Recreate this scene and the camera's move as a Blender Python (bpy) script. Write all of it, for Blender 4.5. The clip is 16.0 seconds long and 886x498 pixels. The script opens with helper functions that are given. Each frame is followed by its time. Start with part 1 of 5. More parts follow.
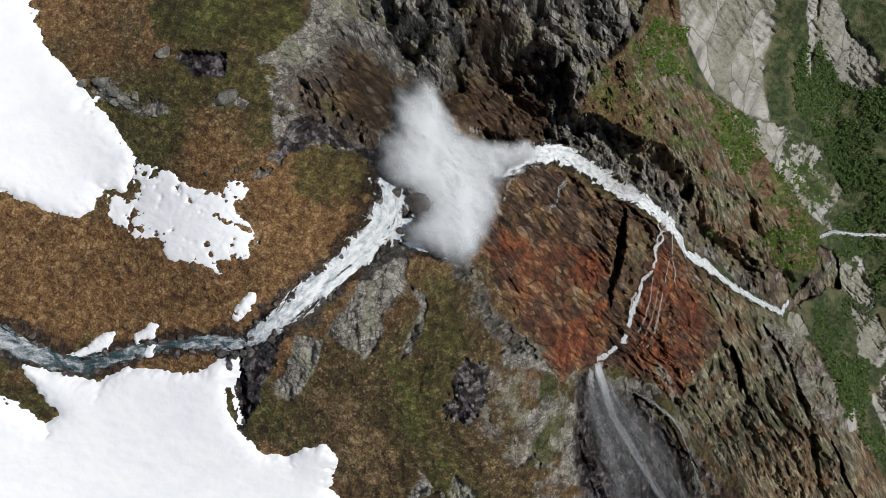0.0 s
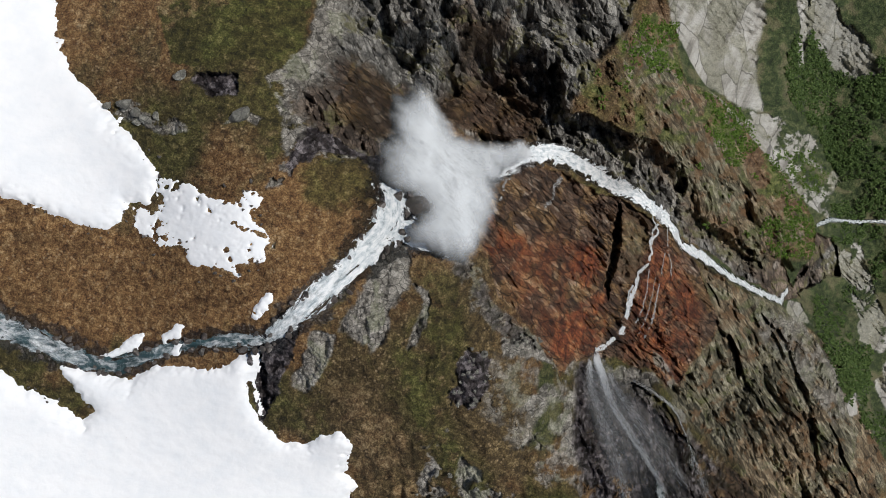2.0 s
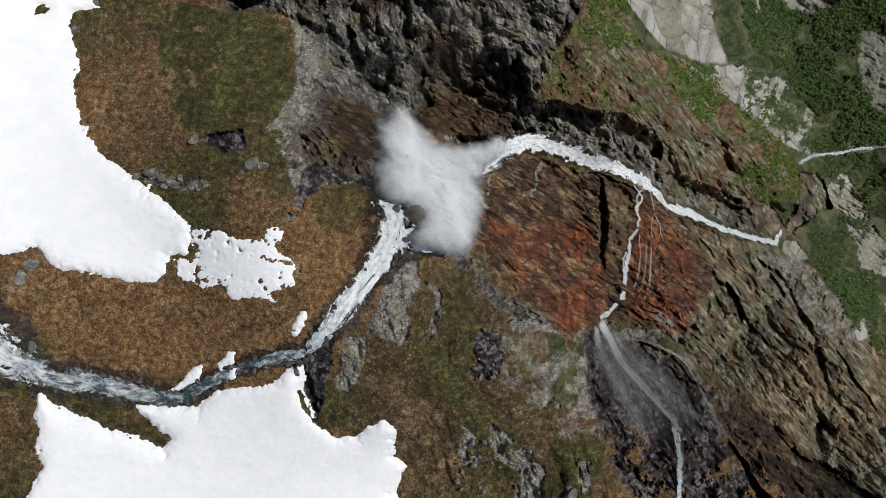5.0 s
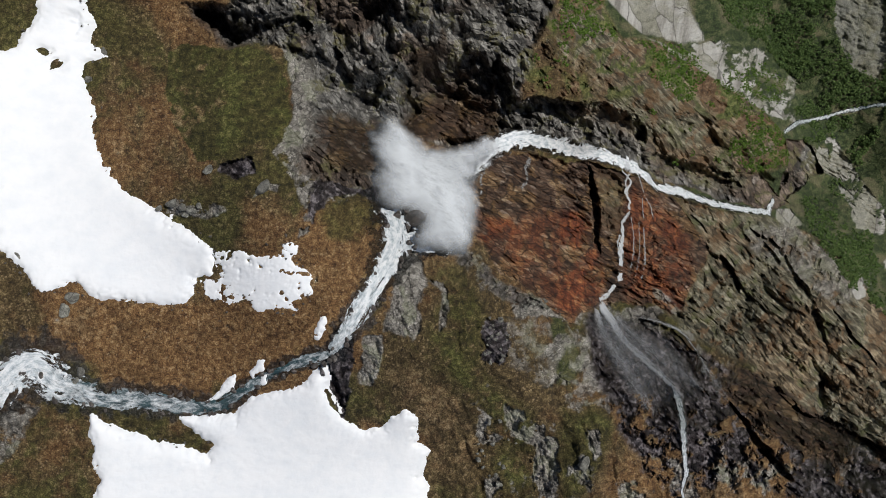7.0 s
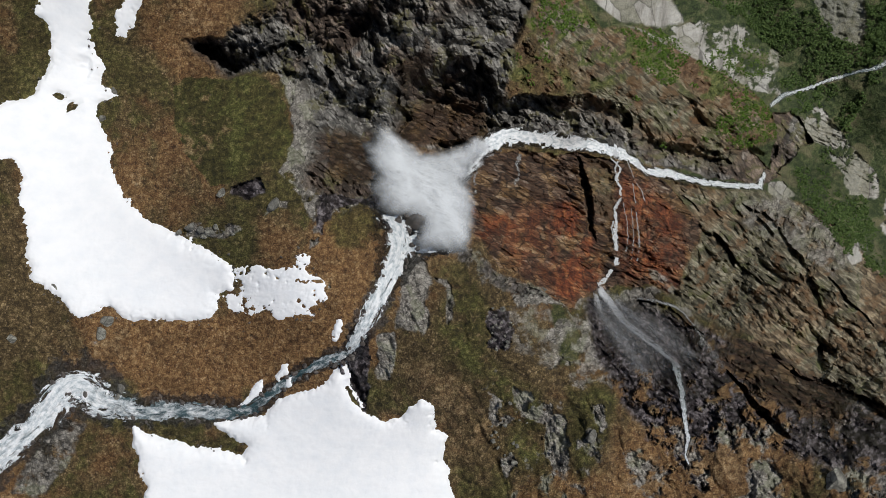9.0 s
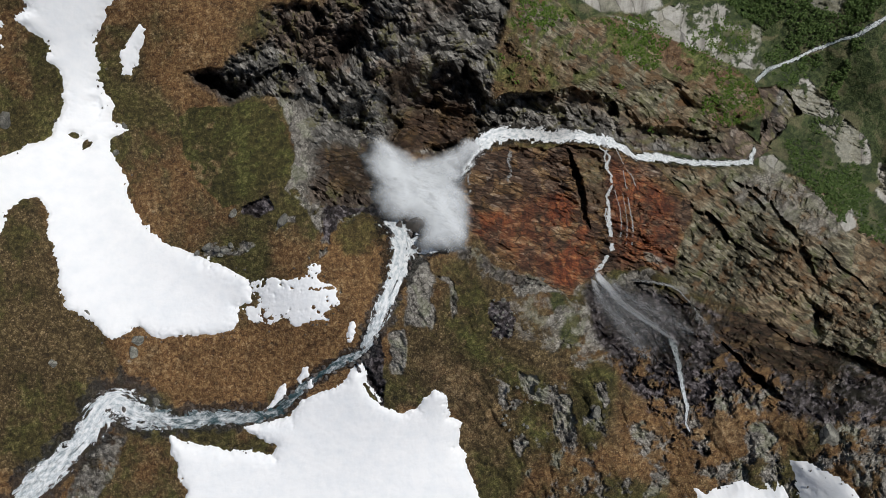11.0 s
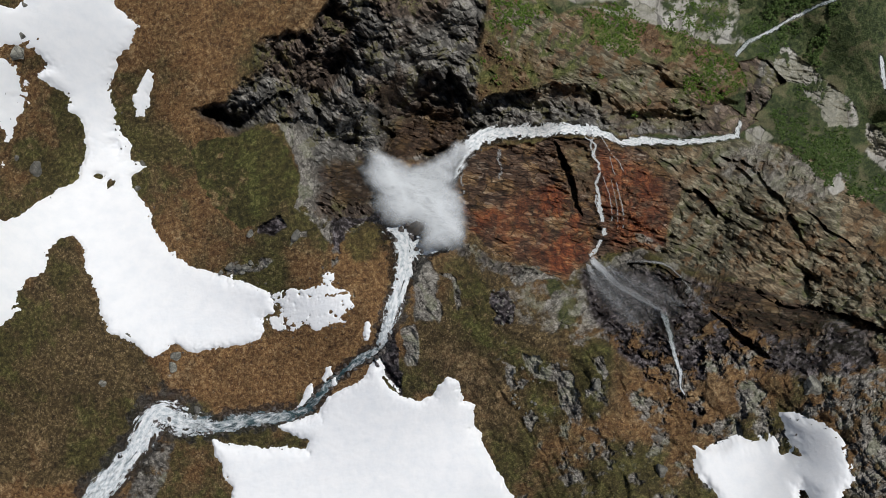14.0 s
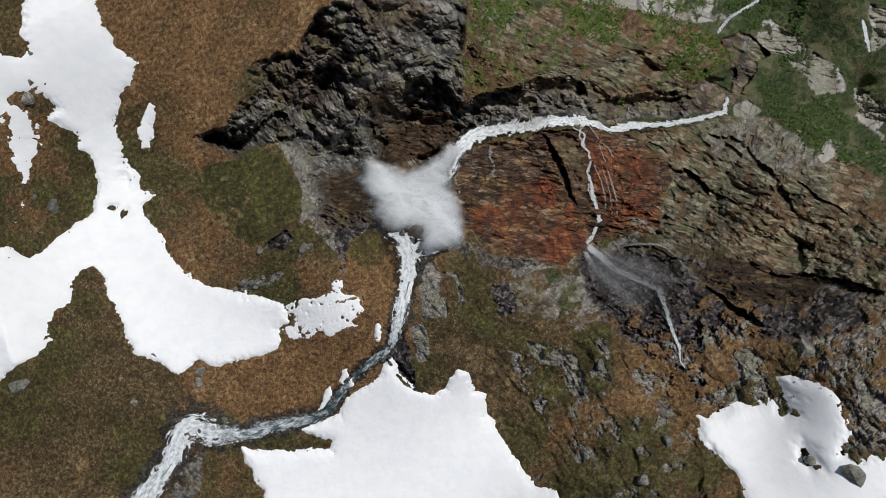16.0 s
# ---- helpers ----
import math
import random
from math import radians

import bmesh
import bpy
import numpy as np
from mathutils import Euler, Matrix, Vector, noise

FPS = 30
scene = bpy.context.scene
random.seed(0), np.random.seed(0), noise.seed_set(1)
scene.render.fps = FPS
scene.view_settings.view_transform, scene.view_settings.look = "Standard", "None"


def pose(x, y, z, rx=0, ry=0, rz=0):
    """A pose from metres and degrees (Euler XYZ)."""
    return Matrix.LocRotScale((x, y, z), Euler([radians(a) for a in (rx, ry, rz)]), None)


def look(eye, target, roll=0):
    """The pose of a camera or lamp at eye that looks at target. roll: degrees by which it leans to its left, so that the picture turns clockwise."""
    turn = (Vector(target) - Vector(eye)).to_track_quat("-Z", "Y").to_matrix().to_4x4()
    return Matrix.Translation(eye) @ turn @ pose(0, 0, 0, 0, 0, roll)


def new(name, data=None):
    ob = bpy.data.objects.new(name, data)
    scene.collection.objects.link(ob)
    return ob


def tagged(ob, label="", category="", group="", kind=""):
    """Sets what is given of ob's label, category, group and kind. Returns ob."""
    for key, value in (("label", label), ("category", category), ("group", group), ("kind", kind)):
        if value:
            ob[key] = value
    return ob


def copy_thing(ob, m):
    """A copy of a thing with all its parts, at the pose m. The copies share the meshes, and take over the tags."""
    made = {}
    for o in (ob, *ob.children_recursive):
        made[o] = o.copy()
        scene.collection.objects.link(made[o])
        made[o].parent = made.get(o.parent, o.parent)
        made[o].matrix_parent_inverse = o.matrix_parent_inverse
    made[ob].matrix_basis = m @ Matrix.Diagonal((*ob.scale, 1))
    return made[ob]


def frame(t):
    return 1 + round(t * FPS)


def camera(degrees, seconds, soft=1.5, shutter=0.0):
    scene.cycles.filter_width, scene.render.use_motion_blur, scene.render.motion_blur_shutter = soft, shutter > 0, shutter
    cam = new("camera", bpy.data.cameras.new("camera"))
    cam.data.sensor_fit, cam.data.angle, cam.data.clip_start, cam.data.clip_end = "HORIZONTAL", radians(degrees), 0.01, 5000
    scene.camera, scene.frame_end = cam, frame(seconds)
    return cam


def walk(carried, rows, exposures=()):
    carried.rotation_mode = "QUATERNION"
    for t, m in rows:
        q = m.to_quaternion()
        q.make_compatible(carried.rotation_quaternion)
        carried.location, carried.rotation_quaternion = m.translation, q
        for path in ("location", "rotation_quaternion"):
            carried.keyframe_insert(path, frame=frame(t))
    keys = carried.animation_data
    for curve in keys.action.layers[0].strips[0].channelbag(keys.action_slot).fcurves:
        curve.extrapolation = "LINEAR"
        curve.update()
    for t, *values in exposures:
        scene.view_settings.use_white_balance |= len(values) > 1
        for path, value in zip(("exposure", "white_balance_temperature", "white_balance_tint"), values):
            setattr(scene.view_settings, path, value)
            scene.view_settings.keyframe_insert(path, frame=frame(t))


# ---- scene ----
FOV = 70
cam = camera(FOV, 16.0, soft=0.8)
# seconds, place in metres, turn in degrees
PATH = [
    (0.0, 0.573, 1.259, 77.192, -0.256, -0.074, 19.739),
    (0.5, 0.602, 1.203, 78.699, -0.258, -0.031, 19.574),
    (1.0, 0.651, 1.163, 80.257, -0.252, -0.005, 19.253),
    (1.5, 0.700, 1.127, 81.922, -0.240, 0.005, 18.741),
    (2.0, 0.733, 1.085, 83.717, -0.221, 0.003, 17.906),
    (2.5, 0.744, 1.032, 85.642, -0.197, -0.009, 16.642),
    (3.0, 0.729, 0.965, 87.684, -0.168, -0.027, 15.061),
    (3.5, 0.688, 0.886, 89.819, -0.136, -0.051, 13.211),
    (4.0, 0.625, 0.794, 92.020, -0.102, -0.076, 11.333),
    (6.5, 0.180, 0.272, 103.173, 0.055, -0.160, 3.488),
    (7.0, 0.108, 0.179, 105.333, 0.077, -0.161, 2.313),
    (7.5, 0.054, 0.098, 107.461, 0.094, -0.154, 1.152),
    (8.0, 0.019, 0.029, 109.562, 0.108, -0.142, 0.000),
    (8.5, 0.007, -0.027, 111.644, 0.116, -0.123, -1.221),
    (9.0, 0.014, -0.070, 113.716, 0.121, -0.100, -2.462),
    (11.5, 0.267, -0.166, 124.088, 0.101, 0.050, -8.097),
    (12.0, 0.330, -0.181, 126.153, 0.094, 0.079, -8.999),
    (12.5, 0.389, -0.202, 128.193, 0.087, 0.106, -9.815),
    (13.0, 0.441, -0.229, 130.194, 0.081, 0.131, -10.614),
    (13.5, 0.487, -0.263, 132.141, 0.075, 0.155, -11.434),
    (14.0, 0.531, -0.302, 134.026, 0.069, 0.181, -12.407),
    (14.5, 0.584, -0.341, 135.849, 0.062, 0.210, -13.475),
    (15.0, 0.659, -0.374, 137.628, 0.052, 0.247, -14.642),
    (15.5, 0.777, -0.388, 139.402, 0.037, 0.298, -15.921),
    (16.0, 0.968, -0.367, 141.243, 0.012, 0.371, -17.297),
]
walk(cam, [(r[0], pose(*r[1:])) for r in PATH], exposures=[(0, -0.02), (3, -0.1), (9, -0.15), (16, -0.21)])
# ------------------------------------------------------------------ light
SUN_AZ, SUN_EL = 27.0, 51.0
world = bpy.data.worlds.new("sky")
scene.world = world
world.use_nodes = True
wn = world.node_tree.nodes
sky = wn.new("ShaderNodeTexSky")
sky.sky_type = "NISHITA"
sky.sun_disc = False
sky.sun_elevation = radians(SUN_EL)
sky.sun_rotation = radians(90.0 - SUN_AZ)
sky.altitude = 900.0
wn["Background"].inputs["Strength"].default_value = 0.054
world.node_tree.links.new(sky.outputs[0], wn["Background"].inputs["Color"])
sun = new("sun", bpy.data.lights.new("sun", "SUN"))
sun.data.energy = 3.3
sun.data.angle = radians(0.55)
sun.data.color = (1.0, 0.965, 0.915)
sun.matrix_world = look((400 * math.cos(radians(SUN_AZ)), 400 * math.sin(radians(SUN_AZ)), 400 * math.tan(radians(SUN_EL))), (0, 0, 0))


# ------------------------------------------------------------------ landforms, in metres: places east, north (and height or width)
CLEFT_TOP = [(-20.1, 36.9, -58), (-14.4, 42.4, -62), (-9.8, 51.6, -62), (-2.5, 60.2, -67), (-0.6, 70.1, -68)]
CLEFT_FOOT = [(-11.6, 41.1, -100), (-4.9, 57.9, -119), (3.2, 65.5, -117), (11.7, 76.9, -116), (13.1, 87.4, -112)]
PLATEAU_WEST = [(-82.9, -23, 17.9), (-81.8, 4.3, 23.9), (-81.3, 59.9, 24.4), (-80.7, -63.7, 25), (-79.5, 31.8, 4), (-69.2, 34.6, -5.3), (-58.1, 68.6,
    4.4), (-56.6, -15.4, 7), (-49.2, 36.9, -13), (-38, -5.4, 1.4), (-37.5, 49.9, -14.9), (-31.9, 38.3, -17.8), (-28.5, 17.1, -3.9), (-22.4, -55.9,
    -1.8), (-22, 5.5, 0)]
PLATEAU_SOUTH = [(0, -35.2, -7.2), (10, -74.9, 10.1), (11.8, -11.8, -8.1), (18.1, -36.1, -10.5), (21.2, -58.2, 4.2), (30.5, -30.5, -11.8), (43.5,
    -43.5, -14.4), (50.5, -67.4, -2.3), (53.2, -33.3, -23), (67.1, -54.9, -12), (76.3, -41.6, -28.7), (82.8, -77.6, 6.5), (84.4, -56.3, -2.6), (86.1,
    -46.4, -22.5)]
NORTH_CLIFF = [(-24.4, 57, -52.9), (-23.3, 69.8, -45.2), (0, 79.2, -66)]
GORGE = [(9.2, 18.3, -73.3), (18, -18, -10), (23.2, 57.9, -121.6), (33.6, 11.2, -114.1), (49.1, -19.6, -86.2), (55.7, 41.8, -168.6), (66.7, 66.7,
    -156.9), (68.1, 27.2, -162.5), (90.4, -0, -148.2), (130.2, 55.8, -262)]
EAST_FACE = [(99.2, -12.4, -138.1), (104.4, -31.3, -98.8), (113.9, -25.3, -143), (142, -47.3, -126.6), (161.6, 40.4, -294.1), (170.9, -0, -231.8),
    (195.7, -30.1, -191.1), (199.8, -16.7, -223)]
VALLEY = [(194, 258, -535), (279, 112, -448), (327, 327, -707), (368, 460, -809), (443, 80, -695), (456, 274, -802), (507, 39, -670), (522, 731,
    -934), (528, 240, -850), (636, 477, -950), (689, 265, -950), (697, -0, -886), (795, 53, -950), (846, -53, -947), (848, 106, -950), (848, 318,
    -950), (848, 742, -950)]

SNOW_WEST = [(-54.4, 81.6), (-56.3, 74.1), (-55.8, 69), (-56.1, 65.1), (-53.9, 61.7), (-56, 58.3), (-59.8, 55.8), (-63.2, 50.5), (-64.1, 46.3), (-66,
    41.5), (-64.2, 38.3), (-64.6, 34.5), (-61.4, 32.6), (-64.6, 30.7), (-63.4, 26.1), (-61.3, 22.6), (-59.9, 16.7), (-56.6, 12.4), (-52.1, 7.7),
    (-46.3, 4), (-40.6, 1), (-37.3, -1.3), (-37.1, -5.4), (-39.7, -6.2), (-39.8, -8.7), (-41.6, -10.5), (-45.3, -10.5), (-50, -10.1), (-53.3, -9.6),
    (-57.2, -6.9), (-59.7, -8.4), (-61.4, -9), (-63.6, -5.8), (-65.8, -3.8), (-68, -1.7), (-69, 2.2), (-70.6, 7.5), (-71.8, 14.1), (-74, 19.5), (-76,
    18.7), (-76.7, 15.9), (-77, 11.3), (-78.3, 11.3)]
SNOW_WEST_OUTER = [(-78.3, 5.8), (-80.2, 3.6), (-82.5, 2.8), (-86.8, 0.6), (-88.2, 0.2), (-74.9, 67.9), (-72.6, 63.8), (-71, 62.9), (-69.2, 64.1),
    (-68, 68.3), (-66.7, 73.6), (-64.8, 80.4)]
SNOW_ISLAND = [(-85.9, 29.1), (-83.5, 31.5), (-81.2, 36.6), (-78.9, 41.1), (-77.6, 44.5), (-75.8, 49.9), (-74.4, 53.5), (-74.9, 55), (-73.8, 56.5),
    (-70.2, 55.8), (-70, 53.9), (-71.8, 51.9), (-70.1, 48.4), (-71.4, 45.6), (-70.3, 44.2), (-71.6, 36), (-73.4, 31.7), (-76.7, 29.2), (-79.7, 26.2),
    (-81.6, 23.7), (-82.9, 24.1), (-83.7, 26.2), (-86, 26.9)]
SNOW_SPUR = [(-37.9, -1.8), (-31.9, -1.6), (-28.9, -2.5), (-25.3, -1.7), (-25.4, 0.3), (-23, -0.2), (-23.4, -2.9), (-20.7, -5.1), (-20.8, -7.6),
    (-23.3, -9.4), (-22.5, -11), (-27, -10.9), (-29.1, -10.9), (-31.1, -9), (-34.2, -10.1), (-40.7, -8.2), (-40.6, -5.6), (-35.5, -5.8)]
SNOW_SOUTH = [(-53.5, -28.2), (-49.4, -30.3), (-44.2, -32.7), (-41.2, -33), (-36.9, -35.2), (-35.7, -33.4), (-41.7, -28.5), (-38, -28.5), (-32.9,
    -28.4), (-30.7, -25.7), (-28.1, -23.9), (-24.8, -23.6), (-21.8, -22.6), (-18.6, -19.8), (-18.3, -23.8), (-15.7, -28.6), (-12.1, -31.1), (-8.7,
    -31), (-7.3, -28.5), (-4.9, -27.2), (-2.7, -28.8), (-3.1, -34), (-0.8, -35.7), (-1.9, -40.4), (-1, -44.2), (0.6, -49.7), (2.1, -54.5), (3.6,
    -57.4), (7.7, -59.5), (5.2, -67.2), (-54.3, -48.3), (-52.3, -38.2), (-53.6, -32.6)]
SNOW_EAST = [(46.2, -56.1), (50.8, -57.7), (55, -57.2), (60.5, -58), (63.7, -58.4), (63.9, -61.2), (67, -60.9), (68.6, -57.4), (68.7, -54.3), (70.8,
    -54.9), (73.4, -56.6), (74.1, -58.8), (72.5, -64.5), (70, -66.2), (68.1, -68.6), (69.8, -69.4), (77.3, -70.8), (86, -73.7), (77.1, -87.1), (44.8,
    -78.5), (47.8, -72), (47.9, -67.4), (46.3, -63.1), (44.6, -59.7)]
SNOW_EAST_HOLE = [(62.8, -66), (64.7, -64.7), (65.7, -66.7), (64.5, -70.1), (61.9, -70.2), (61.2, -68.5)]
SNOW_SLIVER = [(-55.7, 53.5), (-55.1, 52.2), (-57.7, 48.3), (-59.8, 44.1), (-61.2, 44.2), (-59.8, 48)]
SNOW_BANK = [(-37.7, -26.4), (-35.5, -24.7), (-32.8, -21.8), (-33.2, -23.7), (-35.7, -26)]
SNOW_CHIP = [(-30.4, -21.2), (-28.9, -19), (-27.7, -18.8), (-28.1, -20.3), (-29.9, -21.6)]
SNOW_FLECK = [(-28.6, -22.8), (-28.2, -21), (-27.2, -21.2), (-27.7, -23)]
SNOW_TOOTH = [(-19.5, -14.6), (-19.3, -12.4), (-18.4, -11.8), (-18.6, -13.5)]
SPRAY_BODY = [(-17.4, 27.9), (-17.4, 36.9), (-15, 38.8), (-10.5, 36.6), (-4.1, 32.6), (2.3, 32.8), (14.7, 39.9), (16, 35), (9.4, 25.7), (8.1,
    18.3), (9.6, 13.1), (8.1, 6.3), (5.3, 0.7), (1.2, -0.2), (-3.1, 0.5), (-5, 2.5), (-4.1, 6.1), (-7.1, 8.9), (-11, 8.8), (-14.5, 13.4)]
BRINK_ROCK = [(-23.1, 12.4), (-20.1, 12), (-16.6, 11.6), (-14.2, 14.7), (-11.1, 9), (-5.5, 11.2), (-2.7, 6.8), (-4.8, 2.1), (-8.2, 5.1), (-10, 2),
    (-11.8, 4.9), (-12.7, 9.5), (-16.4, 10.6), (-19.4, 9.4), (-20.6, 5.8), (-21.4, 3.2), (-22.3, 4.2), (-21.9, 8.4)]
MOSS_BRINK = [(-20.2, 7.6), (-17.1, 10), (-13.4, 9.8), (-11.7, 4.9), (-14.6, 1.4), (-18.8, 1.3), (-20.6, 3.3)]
VEIL_BODY = [(48, -15.9), (56.6, -15.1), (61.4, -19.8), (69.5, -23), (70.3, -28), (65.5, -30.4), (54.7, -30.6), (44.3, -30.9), (40.3, -29.4),
    (40.6, -25.6), (42.2, -21.8)]
MOSS_SLAB = [(-51.8, 35.2), (-45.8, 36), (-38, 35.8), (-33.2, 35.1), (-31, 30.2), (-29.1, 22.8), (-29.5, 18.1), (-32.7, 16.6), (-35.1, 13.9), (-40.1,
    13.5), (-45.1, 17.3), (-49.7, 25.4)]
GREY_RIM = [(-31.9, 37.8), (-30.1, 40.5), (-26.8, 32.2), (-24.2, 23.2), (-23.9, 15.5), (-25.7, 14.2), (-28, 16.6), (-28.9, 23.6), (-30.6, 31.8)]
CRAG_NORTH = [(-49.1, 43.9), (-41.5, 43.4), (-35.4, 49.4), (-32.1, 61.9), (50.6, 142.3), (47.4, 112.3), (33.8, 80.1), (25.7, 54.6), (16.7, 53.5),
    (18.3, 43), (3.4, 29.8), (-7.8, 37.7), (-14.2, 38.2), (-15.5, 20), (-15, 12.8), (-19.9, 11.4), (-23, 11.8), (-25.8, 14.7), (-24.8, 22.7), (-29,
    37.7), (-32.7, 38), (-41.2, 36), (-48.2, 41.9)]
RIVER_BANK = [(14.7, 54), (49.1, 60.1), (95, 69.6), (124.7, 57.9), (278, 80), (416, 74), (286, 46.9), (143, 42.7), (105.1, 42), (52.9, 46.7), (20.4,
    42.4)]
RED_SLAB = [(7.1, 18.2), (17.5, 33.8), (38.2, 39.6), (62.5, 41), (103.9, 38.6), (132.1, 29.4), (130.8, 6.5), (94.1, -12.3), (79.9, -17.4), (60.6,
    -16), (52.7, -14.5), (32.4, -17.2), (24.1, -10.3), (12.6, -3.4), (7.6, 3.1)]
RUST_WEST = [(8.7, 9.3), (21.5, 10.1), (38.3, 16.8), (54.2, 19.3), (57.9, 9.7), (58.5, -1.4), (53.7, -12.8), (33.9, -15.8), (23.4, -7.9), (13.1,
    -1.6)]
RUST_EAST = [(87.3, 32.7), (110, 30), (117.7, 11.9), (99.4, -6.1), (83.9, -15.8), (67.2, -13.6), (71, 3)]
RUST_CORE = [(45.6, 17.5), (55.4, 18.8), (59.3, 9.7), (60.1, 0.7), (54.3, -12.9), (35.5, -15.9), (28.7, -11.1), (39.3, 0.6)]
RUST_EDGE = [(8.2, 10.6), (20.5, 10.6), (24.9, 5.8), (14.1, 1.9), (8.7, 3.4)]
OUTCROP_WEST = [(-45.9, 4.1), (-44.1, 6.9), (-40.4, 4.8), (-37.3, 5.8), (-35.4, 5.3), (-38.7, 3.2), (-42.7, 3.7)]
OUTCROP_DARK = [(-37.2, 11.9), (-35.1, 13.6), (-31.9, 14.5), (-31.4, 11.7), (-33.4, 10.3)]
OUTCROP_RIDGE = [(-30.8, 7.6), (-29.5, 9.4), (-27.3, 9.7), (-27.7, 8.2)]
RIM_ROCKS = [(-28.8, 15.1), (-28.1, 18.8), (-24.6, 15.8), (-20.9, 10.4), (-17.1, 12.7), (-14.9, 11.9), (-18.1, 9.3), (-21.2, 6.6), (-21.1, 4.1), (-22,
    2), (-23.3, 2.1), (-22.5, 5.8), (-24.3, 10.1), (-26.5, 13.1)]
WET_MARGIN = [(-18.8, -21.8), (-17.8, -17.3), (-16, -12.1), (-13.5, -11.6), (-14, -15.6), (-13.8, -21.5), (-15.2, -26.8), (-15.8, -29.4), (-17.6,
    -25.2)]
GREY_FACE = [(201, 30.3), (337, 37.1), (326, 11.1), (304, -19.3), (202, -22.2), (199, -5.4), (173, 4.2)]
OCHRE_FACE = [(135.9, 33.5), (295, 43.3), (350, 25.6), (357, -17.6), (323, -46.1), (152, -51.4), (137.6, -48.6), (123.7, -37.3), (92.8, -29.2), (82.6,
    -22.5), (77.5, -17.3), (94.1, -12.3), (130.8, 6.5)]
WET_ROCK = [(44.1, -16.5), (67.8, -21.5), (83.9, -28.1), (83.8, -31.8), (111.8, -46.7), (117.7, -49.8), (91.7, -51.1), (72.2, -46), (59.1, -40.6),
    (52.2, -49.8), (42, -49.3), (40.6, -41.4), (35, -32.6), (33.9, -24.8)]
GREEN_SLOPE = [(25.6, 56.6), (33.3, 76.8), (49.4, 113.8), (67, 161), (104, 194), (104.4, 133.8), (198, 188), (252, 179), (319, 150), (404, 115.9),
    (278, 80), (135.3, 57.1), (89.3, 70.1), (49.1, 62.4)]
PALE_CLIFF = [(65.5, 176), (251, 417), (318, 412), (270, 232), (212, 197), (146, 169), (122.7, 183)]
PALE_RIBS = [(231, 204), (345, 276), (478, 330), (579, 312), (472, 245), (303, 185), (227, 171)]
PALE_LEDGES = [(142.9, 164), (197, 175), (288, 228), (471, 320), (587, 306), (455, 188), (338, 155), (274, 158), (222, 164)]
SCREE_EAST = [(634, 458), (723, 456), (735, 363), (720, 308), (672, 333), (646, 382)]
PALE_STRIP = [(333, 491), (367, 523), (425, 491), (431, 418), (410, 408), (403, 475)]
SCREE = [(382, 530), (483, 561), (551, 536), (596, 494), (562, 467), (499, 473), (427, 484)]
RIB_EAST = [(528, 179), (644, 213), (680, 173), (681, 120.8), (700, 56.7), (608, 46.9), (592, 84.9), (643, 141), (599, 146)]
RIB_DARK = [(370, 135.1), (528, 179), (599, 146), (527, 118.1), (361, 62.8), (404, 115.9)]
PALE_KNOB = [(327, 54.9), (399, 61.9), (371, 37.5), (308, 31.9), (298, 39.7)]
BOSS_A = [(743, 59.7), (776, 46), (795, -7.6), (502, -43.9), (644, -23.8), (752, 16.1)]
BOSS_B = [(283, -13.6), (436, -2.2), (317, -23.3), (265, -20.9)]
BOSS_C = [(606, 91.2), (661, 95), (601, 50.4), (531, 51.1)]
BOSS_D = [(793, 184), (848, 161), (821, 104.9), (756, 109.7)]
OCHRE_LOW = [(202, 31.3), (305, 28.8), (236, -15.8), (246, -36.4), (202, -57.5), (102.2, -59.9), (106.2, -51.9), (111.3, -46.4), (92.4, -34.6), (98.5,
    -28.1)]
GREY_EAST = [(77.1, -46.2), (96.8, -48.8), (105.6, -58.8), (86.7, -72.8), (71.1, -66.9), (74.4, -53.6)]
MOSS_RIDGE = [(-1.8, -1.3), (5.7, -3.1), (8.2, -10.1), (6.7, -19.1), (10.9, -23.6), (9, -26.9), (1.9, -24.4), (-0.1, -19), (-1.1, -11.5), (1.4, -7.9)]
MOSS_GULLY = [(25.3, -12.7), (27.6, -14.2), (29.1, -17.7), (32.1, -19.4), (29.8, -22.4), (26.5, -24.8), (23.4, -25), (22.7, -20.5), (22.9, -17)]
STRAW_BANK = [(-7.9, -21), (-0.1, -19), (8, -28.1), (7.3, -37.7), (0.9, -41.7), (-2.2, -32.5)]
FOREST = [(400, 481), (365, 319), (499, 333), (596, 306), (466, 183), (479, 86.2), (338, 22.2), (283, -14.5), (362, -50.4), (544, -65), (929, 573)]
GREY_SLAB = [(-8.1, -1.9), (-4.5, -0.3), (-2.6, -4.8), (-2.7, -8.4), (-3.4, -13.3), (-4.3, -14.6), (-5.8, -13.3), (-8.7, -13.4), (-8, -9.8),
    (-7.3, -7.6)]
GREY_STEP = [(-2.6, -5.3), (1.1, -5.4), (1.9, -9.3), (1.2, -12.9), (0.1, -13.2), (0.6, -9.3), (-0.1, -6.6)]
PINK_SLAB = [(-12.3, -15), (-9.4, -13.8), (-8.9, -18.5), (-10.3, -23.5), (-12.6, -23), (-12.9, -18.6)]
DARK_SCREE = [(7.9, -11.1), (13, -11.5), (13, -14.9), (11.3, -18.4), (7.3, -18.2), (7.4, -14.4)]
SCARP_ROCK = [(14.4, -9.1), (29.9, -10.9), (31.2, -16.3), (25.4, -13.7), (20.4, -12.9), (15.1, -11.4)]
